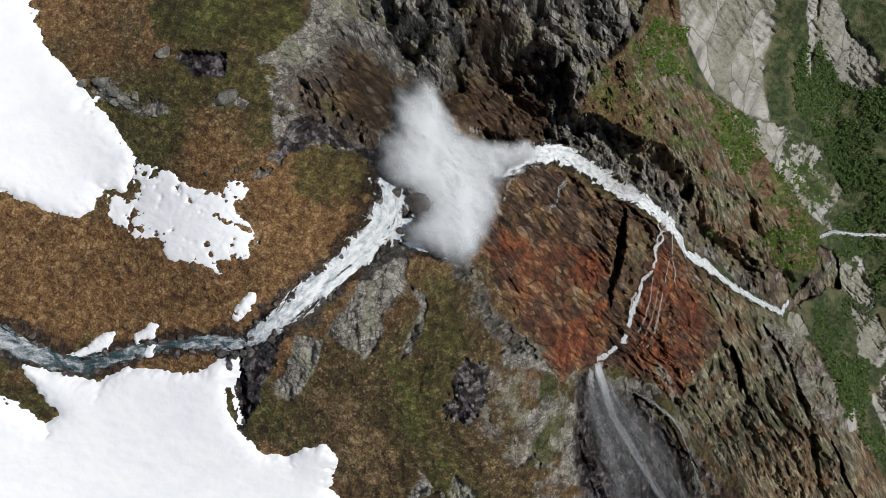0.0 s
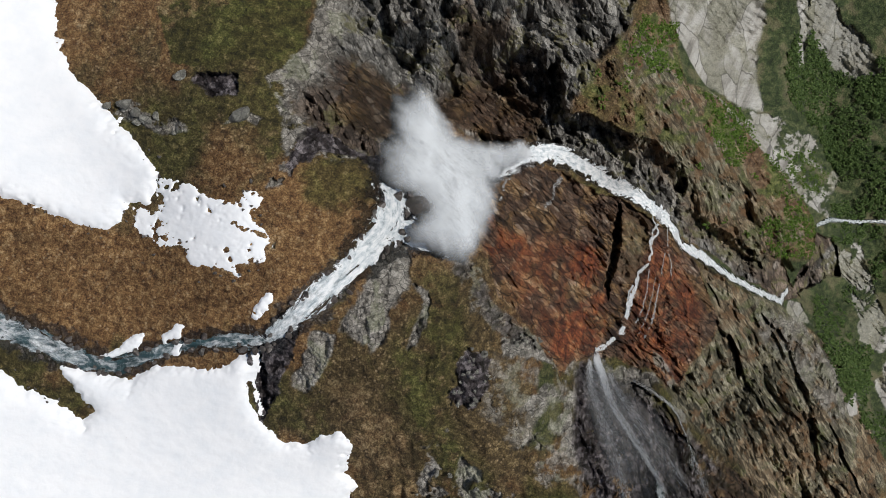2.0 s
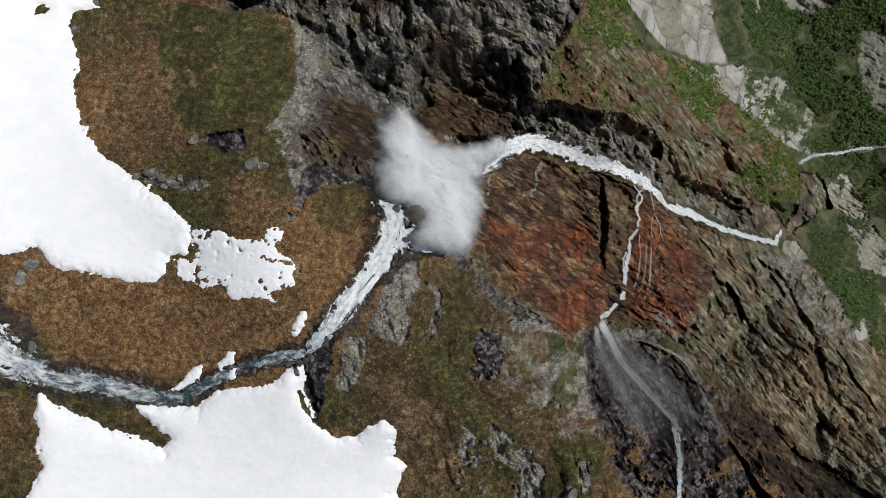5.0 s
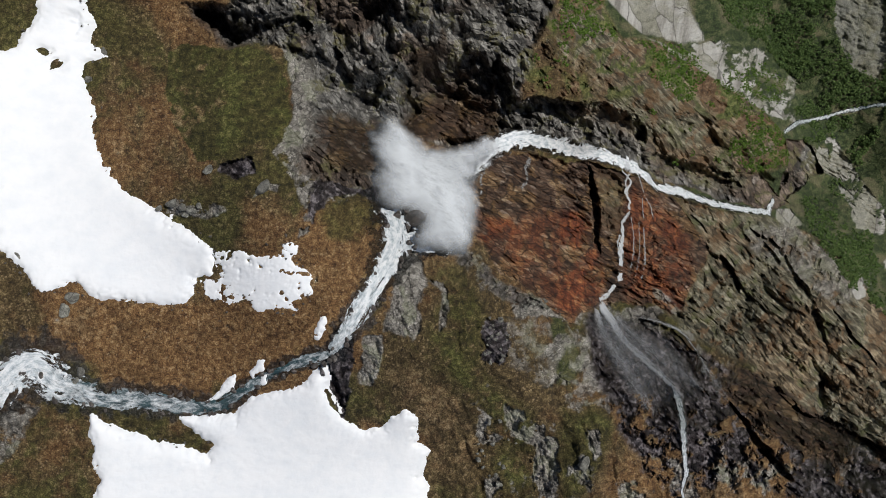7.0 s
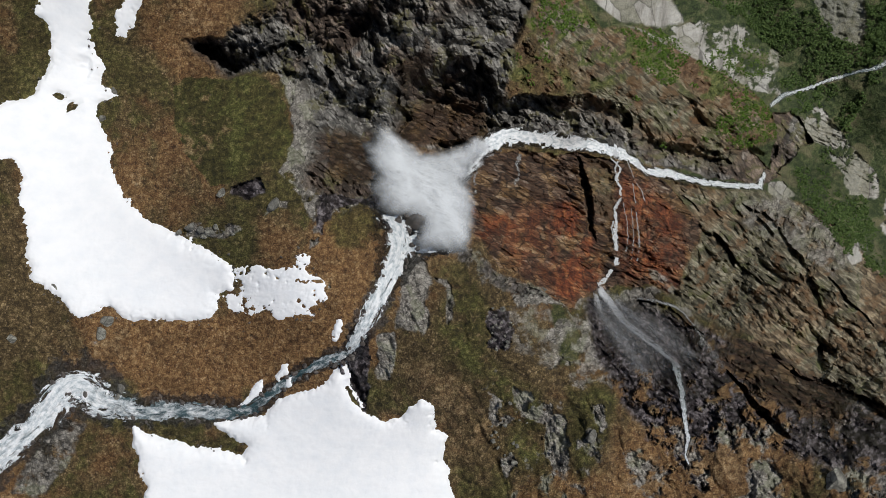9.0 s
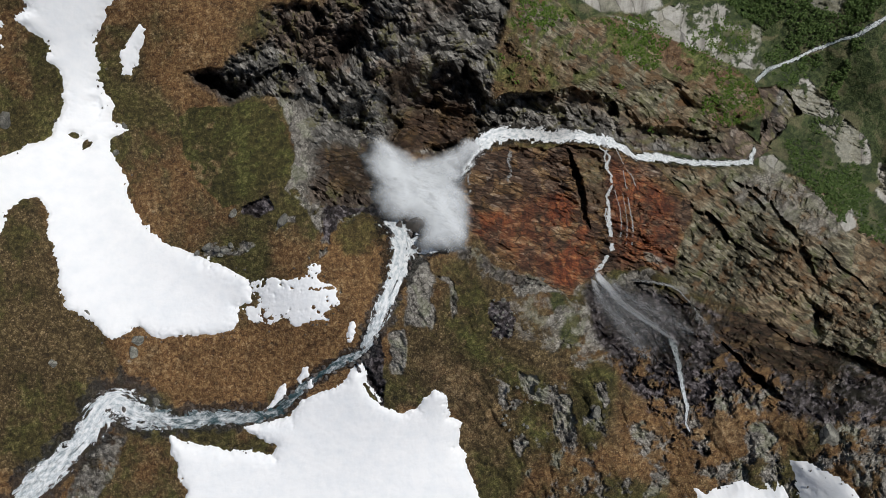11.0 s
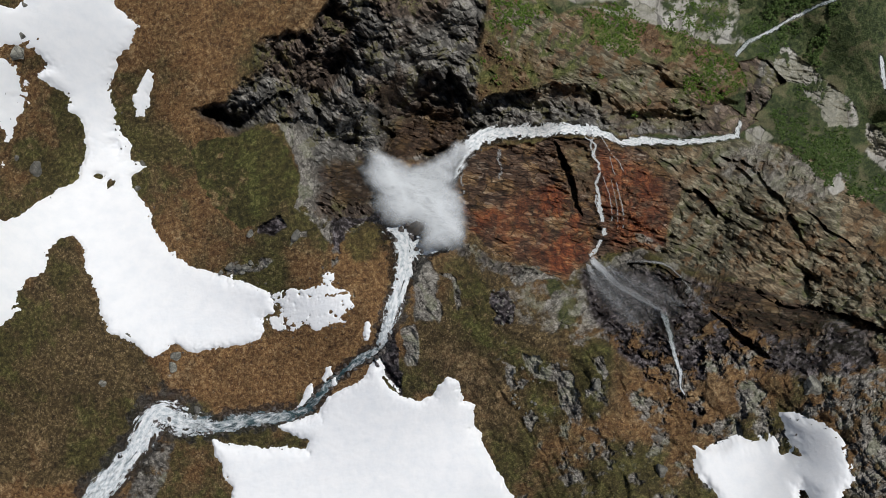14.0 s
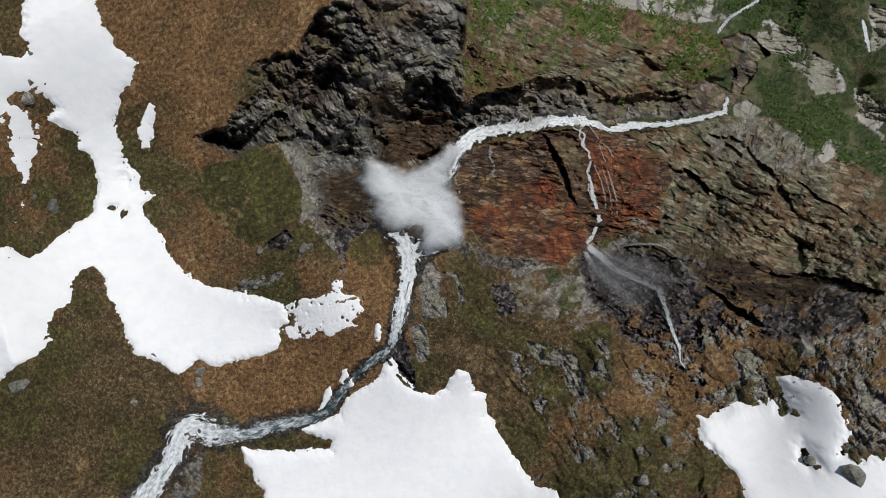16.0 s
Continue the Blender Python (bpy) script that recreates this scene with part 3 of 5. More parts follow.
# ------------------------------------------------------------------ materials
def nodes_of(name):
    mat = bpy.data.materials.new(name)
    mat.use_nodes = True
    nt = mat.node_tree
    return mat, nt, nt.nodes["Principled BSDF"]


def link(nt, a, b):
    nt.links.new(a, b)


def coords(nt, scale=1.0, stretch=(1, 1, 1), turn=0.0):
    tc = nt.nodes.new("ShaderNodeTexCoord")
    mp = nt.nodes.new("ShaderNodeMapping")
    mp.vector_type = "TEXTURE"
    mp.inputs["Scale"].default_value = [s / scale for s in stretch]
    mp.inputs["Rotation"].default_value = (0, 0, radians(turn))
    link(nt, tc.outputs["Object"], mp.inputs["Vector"])
    return mp.outputs[0]


def sheet(nt, stretch=(1, 1), turn=0.0):
    """The ground's own map: metres on the shelf, growing with the depth below it."""
    uv = nt.nodes.new("ShaderNodeUVMap")
    uv.uv_map = "sheet"
    mp = nt.nodes.new("ShaderNodeMapping")
    mp.vector_type = "TEXTURE"
    mp.inputs["Scale"].default_value = (*stretch, 1)
    mp.inputs["Rotation"].default_value = (0, 0, radians(turn))
    link(nt, uv.outputs[0], mp.inputs["Vector"])
    return mp.outputs[0]


def noisy(nt, vec, scale, detail=6, rough=0.6, distort=0.0):
    n = nt.nodes.new("ShaderNodeTexNoise")
    n.inputs["Scale"].default_value = scale
    n.inputs["Detail"].default_value = detail
    n.inputs["Roughness"].default_value = rough
    n.inputs["Distortion"].default_value = distort
    link(nt, vec, n.inputs["Vector"])
    if rough < 0.74:
        return n.outputs["Fac"]
    m = nt.nodes.new("ShaderNodeMath")
    m.operation = "MULTIPLY_ADD"
    m.inputs[1].default_value, m.inputs[2].default_value = 1.7, -0.35
    link(nt, n.outputs["Fac"], m.inputs[0])
    return m.outputs[0]


def cells(nt, vec, scale, feature="F1", out="Distance"):
    n = nt.nodes.new("ShaderNodeTexVoronoi")
    n.feature = feature
    n.inputs["Scale"].default_value = scale
    link(nt, vec, n.inputs["Vector"])
    return n.outputs[out]


def ramp(nt, fac, stops, mode="LINEAR"):
    r = nt.nodes.new("ShaderNodeValToRGB")
    r.color_ramp.interpolation = mode
    while len(r.color_ramp.elements) < len(stops):
        r.color_ramp.elements.new(0.5)
    for e, (at, c) in zip(r.color_ramp.elements, stops):
        e.position = at
        e.color = (*c, 1) if len(c) == 3 else c
    link(nt, fac, r.inputs[0])
    return r.outputs[0]


def value(nt, fac, lo, hi, a=0.0, b=1.0):
    m = nt.nodes.new("ShaderNodeMapRange")
    m.interpolation_type = "SMOOTHSTEP"
    for i, x in enumerate((lo, hi, a, b)):
        m.inputs[1 + i].default_value = x
    link(nt, fac, m.inputs[0])
    return m.outputs[0]


def mixed(nt, fac, a, b, blend="MIX"):
    m = nt.nodes.new("ShaderNodeMix")
    m.data_type, m.blend_type = "RGBA", blend
    for sock, x in ((m.inputs[0], fac), (m.inputs[6], a), (m.inputs[7], b)):
        if isinstance(x, (float, int)):
            sock.default_value = x
        elif isinstance(x, tuple):
            sock.default_value = (*x, 1)
        else:
            link(nt, x, sock)
    return m.outputs[2]


def calc(nt, op, a, b=0.0):
    m = nt.nodes.new("ShaderNodeMath")
    m.operation = op
    for sock, x in ((m.inputs[0], a), (m.inputs[1], b)):
        if isinstance(x, (float, int)):
            sock.default_value = x
        else:
            link(nt, x, sock)
    return m.outputs[0]


def bumped(nt, bsdf, height, strength=0.5, distance=0.3):
    b = nt.nodes.new("ShaderNodeBump")
    b.inputs["Strength"].default_value = strength
    b.inputs["Distance"].default_value = distance
    link(nt, height, b.inputs["Height"])
    link(nt, b.outputs[0], bsdf.inputs["Normal"])


def attribute(nt, name):
    a = nt.nodes.new("ShaderNodeAttribute")
    a.attribute_name = name
    s = nt.nodes.new("ShaderNodeSeparateColor")
    link(nt, a.outputs["Color"], s.inputs[0])
    return s.outputs[0], s.outputs[1], s.outputs[2], a.outputs["Alpha"]


def chips(nt, vec, scale):
    """Angular plates, each of its own shade, with dark joints between them: two factors."""
    warp = nt.nodes.new("ShaderNodeTexNoise")
    warp.inputs["Scale"].default_value = scale * 1.5
    warp.inputs["Detail"].default_value = 5
    link(nt, vec, warp.inputs["Vector"])
    off = nt.nodes.new("ShaderNodeVectorMath")
    off.operation = "MULTIPLY_ADD"
    off.inputs[1].default_value = [0.45 / scale] * 3
    link(nt, warp.outputs["Color"], off.inputs[0])
    link(nt, vec, off.inputs[2])
    shade = nt.nodes.new("ShaderNodeSeparateColor")
    link(nt, cells(nt, off.outputs[0], scale, "F1", "Color"), shade.inputs[0])
    return shade.outputs[0], cells(nt, off.outputs[0], scale, "DISTANCE_TO_EDGE")


def spread(nt, vec, scale, detail=7, rough=0.64, distort=0.3):
    """Noise drawn out to the whole range from 0 to 1."""
    m = nt.nodes.new("ShaderNodeMapRange")
    for i, x in enumerate((0.3, 0.7, 0.0, 1.0)):
        m.inputs[1 + i].default_value = x
    n = nt.nodes.new("ShaderNodeTexNoise")
    for key, x in (("Scale", scale), ("Detail", detail), ("Roughness", rough), ("Distortion", distort)):
        n.inputs[key].default_value = x
    link(nt, vec, n.inputs["Vector"])
    link(nt, n.outputs["Fac"], m.inputs[0])
    return m.outputs[0]


def broken(nt, vec, scale):
    """Broken rock: plates of two sizes with grain on them; a shade from 0 to 1 and the depth of the joints."""
    n = spread(nt, vec, scale * 2.2, 8, 0.66)
    a, ea = chips(nt, vec, scale * 1.3)
    b, eb = chips(nt, vec, scale * 4.2)
    f = calc(nt, "ADD", calc(nt, "MULTIPLY", n, 0.4), calc(nt, "ADD", calc(nt, "MULTIPLY", a, 0.2), calc(nt, "MULTIPLY", b, 0.4)))
    joint = calc(nt, "MAXIMUM", value(nt, ea, 0.0, 0.045, 0.75, 0.0), value(nt, eb, 0.0, 0.08, 0.5, 0.0))
    return f, joint


def rock_colour(nt, rock, dark, mid, light):
    f, joint = rock
    c = ramp(nt, f, [(0.2, dark), (0.48, mid), (0.78, light)])
    return mixed(nt, joint, c, tuple(0.35 * x for x in dark))


def ground_material():
    mat, nt, bsdf = nodes_of("mountain_ground")
    p = sheet(nt)
    moss, grey, dark, red = attribute(nt, "zone_a")
    rust, ochre, green, pale = attribute(nt, "zone_b")
    wet, wood, straw, purple = attribute(nt, "zone_c")
    damp_at = nt.nodes.new("ShaderNodeAttribute")
    damp_at.attribute_name = "damp"
    damp_ = damp_at.outputs["Fac"]
    broad, patch = spread(nt, p, 0.06, 4, 0.55), spread(nt, p, 0.24, 6, 0.62, 0.6)
    tuft, clump, grain = spread(nt, p, 1.15, 6, 0.6, 0.5), spread(nt, p, 0.55, 5, 0.6), spread(nt, p, 4.2, 4, 0.62)
    stalk = cells(nt, p, 1.7)
    # heath: russet dwarf shrub, olive where it is damp, with tufts of straw-coloured grass
    shrub = calc(nt, "ADD", calc(nt, "MULTIPLY", tuft, 0.72), calc(nt, "MULTIPLY", grain, 0.28))
    heath = ramp(nt, shrub, [(0.16, (0.055, 0.026, 0.010)), (0.42, (0.152, 0.074, 0.024)), (0.62, (0.232, 0.127, 0.043)), (0.86, (0.38, 0.24, 0.105))])
    damp = ramp(nt, shrub, [(0.16, (0.026, 0.018, 0.008)), (0.42, (0.07, 0.046, 0.017)), (0.62, (0.115, 0.078, 0.029)), (0.86, (0.24, 0.172, 0.08))])
    heath = mixed(nt, value(nt, calc(nt, "ADD", damp_, calc(nt, "MULTIPLY", calc(nt, "SUBTRACT", patch, 0.5), 0.7)), 0.25, 0.75), heath, damp)
    tufts = calc(nt, "MULTIPLY", value(nt, stalk, 0.12, 0.4, 1.0, 0.0), value(nt, clump, 0.35, 0.7))
    heath = mixed(nt, calc(nt, "MULTIPLY", tufts, 0.6), heath, (0.44, 0.31, 0.165))
    mossy = ramp(nt, shrub, [(0.16, (0.018, 0.017, 0.005)), (0.45, (0.054, 0.049, 0.011)), (0.68, (0.098, 0.084, 0.02)), (0.9, (0.22, 0.172, 0.07))])
    mossy = mixed(nt, value(nt, patch, 0.4, 0.75, 0.0, 0.6), mossy, ramp(nt, shrub, [(0.16, (0.022, 0.025, 0.006)), (0.5, (0.066, 0.074, 0.014)), (0.9, (0.18, 0.18, 0.05))]))
    col = mixed(nt, moss, heath, mossy)
    dry = ramp(nt, shrub, [(0.2, (0.10, 0.055, 0.02)), (0.5, (0.27, 0.165, 0.07)), (0.8, (0.48, 0.345, 0.18))])
    col = mixed(nt, straw, col, dry)
    floor_ = ramp(nt, shrub, [(0.2, (0.016, 0.03, 0.008)), (0.5, (0.05, 0.076, 0.02)), (0.8, (0.12, 0.138, 0.052))])
    floor_ = mixed(nt, value(nt, patch, 0.5, 0.8, 0.0, 0.7), floor_, (0.15, 0.13, 0.07))
    col = mixed(nt, wood, col, floor_)
    stone_ = broken(nt, p, 0.42)
    greys = rock_colour(nt, stone_, (0.085, 0.078, 0.068), (0.31, 0.285, 0.245), (0.55, 0.515, 0.455))
    greys = mixed(nt, value(nt, patch, 0.55, 0.75, 0.0, 0.5), greys, (0.2, 0.215, 0.13))
    col = mixed(nt, grey, col, greys)
    crag = broken(nt, sheet(nt, (1.7, 0.8), -58.0), 0.36)
    fins = broken(nt, sheet(nt, (2.2, 0.7), -42.0), 0.42)
    darks = rock_colour(nt, crag, (0.045, 0.042, 0.038), (0.19, 0.18, 0.162), (0.50, 0.475, 0.43))
    browns = rock_colour(nt, crag, (0.032, 0.023, 0.017), (0.12, 0.084, 0.062), (0.34, 0.26, 0.2))
    darks = mixed(nt, value(nt, broad, 0.45, 0.62), darks, browns)
    darks = mixed(nt, calc(nt, "MULTIPLY", value(nt, patch, 0.58, 0.72, 0.0, 0.75), value(nt, tuft, 0.2, 0.6)), darks, (0.15, 0.14, 0.055))
    col = mixed(nt, dark, col, darks)
    ochres = rock_colour(nt, fins, (0.036, 0.026, 0.015), (0.21, 0.148, 0.082), (0.5, 0.395, 0.25))
    ochres = mixed(nt, value(nt, calc(nt, "ADD", calc(nt, "MULTIPLY", broad, 0.5), calc(nt, "MULTIPLY", patch, 0.5)), 0.45, 0.6), ochres, rock_colour(nt, fins, (0.036, 0.033, 0.02), (0.185, 0.164, 0.104), (0.43, 0.395, 0.285)))
    ochres = mixed(nt, value(nt, calc(nt, "ADD", calc(nt, "MULTIPLY", clump, 0.5), calc(nt, "MULTIPLY", patch, 0.5)), 0.3, 0.42, 0.6, 0.0), ochres, (0.25, 0.125, 0.045))
    ochres = mixed(nt, calc(nt, "MULTIPLY", value(nt, patch, 0.62, 0.78, 0.0, 0.7), value(nt, clump, 0.35, 0.6)), ochres, (0.095, 0.105, 0.03))
    col = mixed(nt, ochre, col, ochres)
    grass = ramp(nt, shrub, [(0.16, (0.03, 0.042, 0.008)), (0.5, (0.088, 0.108, 0.022)), (0.85, (0.2, 0.2, 0.065))])
    russet = ramp(nt, shrub, [(0.16, (0.05, 0.026, 0.012)), (0.5, (0.175, 0.095, 0.042)), (0.85, (0.36, 0.25, 0.145))])
    slope = mixed(nt, value(nt, patch, 0.5, 0.66), mixed(nt, value(nt, spread(nt, p, 0.1, 5, 0.6, 0.5), 0.42, 0.6), ochres, russet), grass)
    col = mixed(nt, green, col, slope)
    purples = rock_colour(nt, stone_, (0.012, 0.010, 0.011), (0.06, 0.049, 0.052), (0.3, 0.265, 0.275))
    col = mixed(nt, purple, col, purples)
    # the red slab: thin plates lying one over another, with dark seams and some bleached faces
    lam = sheet(nt, (2.0, 0.72), -26.0)
    bands = spread(nt, sheet(nt, (2.2, 0.7), -26.0), 1.1, 8, 0.7)
    plate_a, joint_a = chips(nt, lam, 0.5)
    plate_b, joint_b = chips(nt, lam, 1.5)
    layers = calc(nt, "ADD", calc(nt, "MULTIPLY", bands, 0.38), calc(nt, "ADD", calc(nt, "MULTIPLY", plate_a, 0.22), calc(nt, "MULTIPLY", plate_b, 0.40)))
    seams = calc(nt, "MAXIMUM", value(nt, joint_a, 0.0, 0.05, 0.85, 0.0), value(nt, joint_b, 0.0, 0.09, 0.6, 0.0))
    reds = ramp(nt, layers, [(0.18, (0.022, 0.013, 0.009)), (0.4, (0.095, 0.05, 0.029)), (0.6, (0.18, 0.105, 0.063)), (0.72, (0.27, 0.18, 0.12)), (0.86, (0.52, 0.42, 0.33))])
    reds = mixed(nt, value(nt, patch, 0.45, 0.7, 0.0, 0.8), reds, ramp(nt, layers, [(0.18, (0.035, 0.02, 0.007)), (0.5, (0.2, 0.105, 0.034)), (0.82, (0.48, 0.33, 0.17))]))
    col = mixed(nt, red, col, mixed(nt, seams, reds, (0.010, 0.007, 0.005)))
    stain = spread(nt, sheet(nt, (0.5, 1.6), 4.0), 0.5, 7, 0.62, 0.4)
    rusts = ramp(nt, calc(nt, "ADD", calc(nt, "MULTIPLY", layers, 0.55), calc(nt, "MULTIPLY", stain, 0.45)),
                 [(0.18, (0.034, 0.011, 0.006)), (0.38, (0.15, 0.034, 0.012)), (0.54, (0.31, 0.078, 0.018)), (0.68, (0.46, 0.155, 0.035)), (0.86, (0.56, 0.31, 0.15))])
    col = mixed(nt, rust, col, mixed(nt, calc(nt, "MULTIPLY", seams, 0.7), rusts, (0.012, 0.006, 0.005)))
    # bleached cliffs: pale streaks down the fall line, cracks across, lichen and turf
    streak = sheet(nt, (1.0, 5.0), -10.0)
    bleach = spread(nt, streak, 0.6, 8, 0.62)
    pales = ramp(nt, bleach, [(0.1, (0.23, 0.215, 0.19)), (0.4, (0.42, 0.40, 0.36)), (0.85, (0.58, 0.565, 0.53))])
    slit_shade, slit = chips(nt, sheet(nt, (0.8, 1.7), 12.0), 0.2)
    pales = mixed(nt, value(nt, slit, 0.0, 0.03, 0.75, 0.0), pales, (0.05, 0.045, 0.04))
    pales = mixed(nt, value(nt, calc(nt, "ADD", calc(nt, "MULTIPLY", slit_shade, 0.5), calc(nt, "MULTIPLY", patch, 0.5)), 0.38, 0.66, 0.0, 0.75), pales, ramp(nt, shrub, [(0.2, (0.13, 0.13, 0.085)), (0.8, (0.33, 0.32, 0.24))]))
    col = mixed(nt, pale, col, pales)
    # turf on the ledges of the crags
    geo = nt.nodes.new("ShaderNodeNewGeometry")
    xyz = nt.nodes.new("ShaderNodeSeparateXYZ")
    link(nt, geo.outputs["True Normal"], xyz.inputs[0])
    ledge = calc(nt, "MULTIPLY", value(nt, xyz.outputs[2], 0.62, 0.86), value(nt, patch, 0.4, 0.65))
    steep = calc(nt, "MAXIMUM", calc(nt, "MAXIMUM", dark, ochre), calc(nt, "MULTIPLY", pale, 0.4))
    turf = ramp(nt, shrub, [(0.2, (0.035, 0.033, 0.010)), (0.5, (0.105, 0.088, 0.028)), (0.8, (0.22, 0.165, 0.07))])
    col = mixed(nt, calc(nt, "MULTIPLY", calc(nt, "MULTIPLY", ledge, steep), 0.8), col, turf)
    col = mixed(nt, calc(nt, "MULTIPLY", wet, 0.75), col, (0.012, 0.013, 0.014))
    hsv = nt.nodes.new("ShaderNodeHueSaturation")
    hsv.inputs["Saturation"].default_value = 0.93
    link(nt, col, hsv.inputs["Color"])
    mottle = calc(nt, "MULTIPLY", value(nt, patch, 0.0, 1.0, 0.58, 1.05), value(nt, grain, 0.1, 0.9, 0.72, 1.2))
    calm = calc(nt, "MULTIPLY", pale, 0.6)
    link(nt, calc(nt, "ADD", calc(nt, "MULTIPLY", mottle, calc(nt, "SUBTRACT", 1.0, calm)), calm), hsv.inputs["Value"])
    link(nt, hsv.outputs[0], bsdf.inputs["Base Color"])
    link(nt, value(nt, calc(nt, "MAXIMUM", wet, calc(nt, "MULTIPLY", purple, 0.7)), 0.1, 0.9, 0.9, 0.26), bsdf.inputs["Roughness"])
    bsdf.inputs["Specular IOR Level"].default_value = 0.3
    stony = calc(nt, "MAXIMUM", calc(nt, "MAXIMUM", calc(nt, "MAXIMUM", grey, dark), calc(nt, "MAXIMUM", ochre, purple)), red)
    soft = calc(nt, "ADD", calc(nt, "MULTIPLY", tuft, 0.34), calc(nt, "MULTIPLY", grain, 0.08))
    edge = calc(nt, "ADD", calc(nt, "MULTIPLY", crag[0], calc(nt, "SUBTRACT", 1.0, ochre)), calc(nt, "MULTIPLY", fins[0], ochre))
    rocky = calc(nt, "ADD", calc(nt, "MULTIPLY", edge, 0.7), calc(nt, "MULTIPLY", crag[1], -0.2))
    rocky = calc(nt, "ADD", calc(nt, "MULTIPLY", rocky, calc(nt, "SUBTRACT", 1.0, red)), calc(nt, "MULTIPLY", calc(nt, "SUBTRACT", calc(nt, "MULTIPLY", layers, 0.8), calc(nt, "MULTIPLY", seams, 0.3)), red))
    h = calc(nt, "ADD", calc(nt, "MULTIPLY", rocky, stony), calc(nt, "MULTIPLY", soft, calc(nt, "SUBTRACT", 1.0, stony)))
    grow = nt.nodes.new("ShaderNodeAttribute")
    grow.attribute_name = "depth_scale"
    bumped(nt, bsdf, calc(nt, "MULTIPLY", h, grow.outputs["Fac"]), 1.0, 0.5)
    return mat


def snow_material():
    mat, nt, bsdf = nodes_of("old_snow")
    p = coords(nt)
    n = noisy(nt, p, 0.35, 8, 0.6)
    dirt = value(nt, noisy(nt, p, 5.0, 3, 0.5), 0.74, 0.8)
    col = ramp(nt, n, [(0.3, (0.85, 0.875, 0.9)), (0.6, (0.92, 0.93, 0.94))])
    link(nt, mixed(nt, calc(nt, "MULTIPLY", dirt, 0.25), col, (0.25, 0.2, 0.15)), bsdf.inputs["Base Color"])
    bsdf.inputs["Roughness"].default_value = 0.65
    bsdf.inputs["Specular IOR Level"].default_value = 0.2
    bumped(nt, bsdf, noisy(nt, p, 1.3, 6, 0.6), 0.5, 0.12)
    return mat


def water_material(name, teal, film=0.0):
    """Running water: white foam in threads along the flow over dark or teal water."""
    mat, nt, bsdf = nodes_of(name)
    uv = nt.nodes.new("ShaderNodeUVMap")
    mp = nt.nodes.new("ShaderNodeMapping")
    mp.inputs["Scale"].default_value = (1.0, 0.5, 1.0)
    link(nt, uv.outputs[0], mp.inputs[0])
    at = nt.nodes.new("ShaderNodeAttribute")
    at.attribute_name = "foam"
    n = noisy(nt, mp.outputs[0], 0.9, 10, 0.73, 0.5)
    f = calc(nt, "ADD", calc(nt, "MULTIPLY", calc(nt, "SUBTRACT", n, 0.5), 1.5), at.outputs["Fac"])
    foam = value(nt, f, 0.30, 0.78)
    deep = ramp(nt, noisy(nt, mp.outputs[0], 0.5, 5), [(0.3, (0.012, 0.022, 0.024)), (0.62, teal)])
    pale = ramp(nt, spread(nt, mp.outputs[0], 1.4, 8, 0.7, 0.4), [(0.1, (0.3, 0.355, 0.385)), (0.36, (0.6, 0.65, 0.68)), (0.7, (0.89, 0.905, 0.915))])
    link(nt, mixed(nt, foam, deep, pale), bsdf.inputs["Base Color"])
    link(nt, value(nt, foam, 0.0, 0.8, 0.12, 0.75), bsdf.inputs["Roughness"])
    bank = nt.nodes.new("ShaderNodeAttribute")
    bank.attribute_name = "bank"
    ragged = calc(nt, "ADD", bank.outputs["Fac"], calc(nt, "MULTIPLY", calc(nt, "SUBTRACT", noisy(nt, mp.outputs[0], 0.45, 9, 0.72, 0.8), 0.5), 4.2))
    hole = value(nt, calc(nt, "SUBTRACT", noisy(nt, mp.outputs[0], 0.8, 6, 0.6, 0.4), calc(nt, "MULTIPLY", at.outputs["Fac"], 0.25)), 0.11, 0.15)
    cover = calc(nt, "MULTIPLY", value(nt, ragged, 0.8, 0.98, 1.0, 0.0), hole)
    if film:
        # a film of water: the rock shows between the white strands
        cover = calc(nt, "MULTIPLY", cover, value(nt, f, film - 0.25, film + 0.3, 0.0, 0.8))
    link(nt, cover, bsdf.inputs["Alpha"])
    bumped(nt, bsdf, calc(nt, "ADD", n, noisy(nt, mp.outputs[0], 6.0, 4)), 0.7, 0.25)
    return mat


GROUND_MAT = ground_material()
SNOW_MAT = snow_material()
STREAM_MAT = water_material("running_water", (0.04, 0.085, 0.095))
THREAD_MAT = water_material("water_film", (0.3, 0.27, 0.25), 0.4)


def mesh_from(name, verts, faces, mats, smooth_shade=True):
    me = bpy.data.meshes.new(name)
    verts = np.asarray(verts, np.float32)
    faces = np.asarray(faces, np.int32)
    k = faces.shape[1]
    me.vertices.add(len(verts))
    me.vertices.foreach_set("co", verts.ravel())
    me.loops.add(faces.size)
    me.loops.foreach_set("vertex_index", faces.ravel())
    me.polygons.add(len(faces))
    me.polygons.foreach_set("loop_start", np.arange(0, faces.size, k, dtype=np.int32))
    me.polygons.foreach_set("loop_total", np.full(len(faces), k, np.int32))
    me.polygons.foreach_set("use_smooth", np.full(len(faces), smooth_shade, bool))
    for m in mats:
        me.materials.append(m)
    me.update(calc_edges=True)
    return me


def quads(rows, cols):
    i = np.arange(rows * cols).reshape(rows, cols)
    return np.stack([i[:-1, :-1], i[:-1, 1:], i[1:, 1:], i[1:, :-1]], -1).reshape(-1, 4)


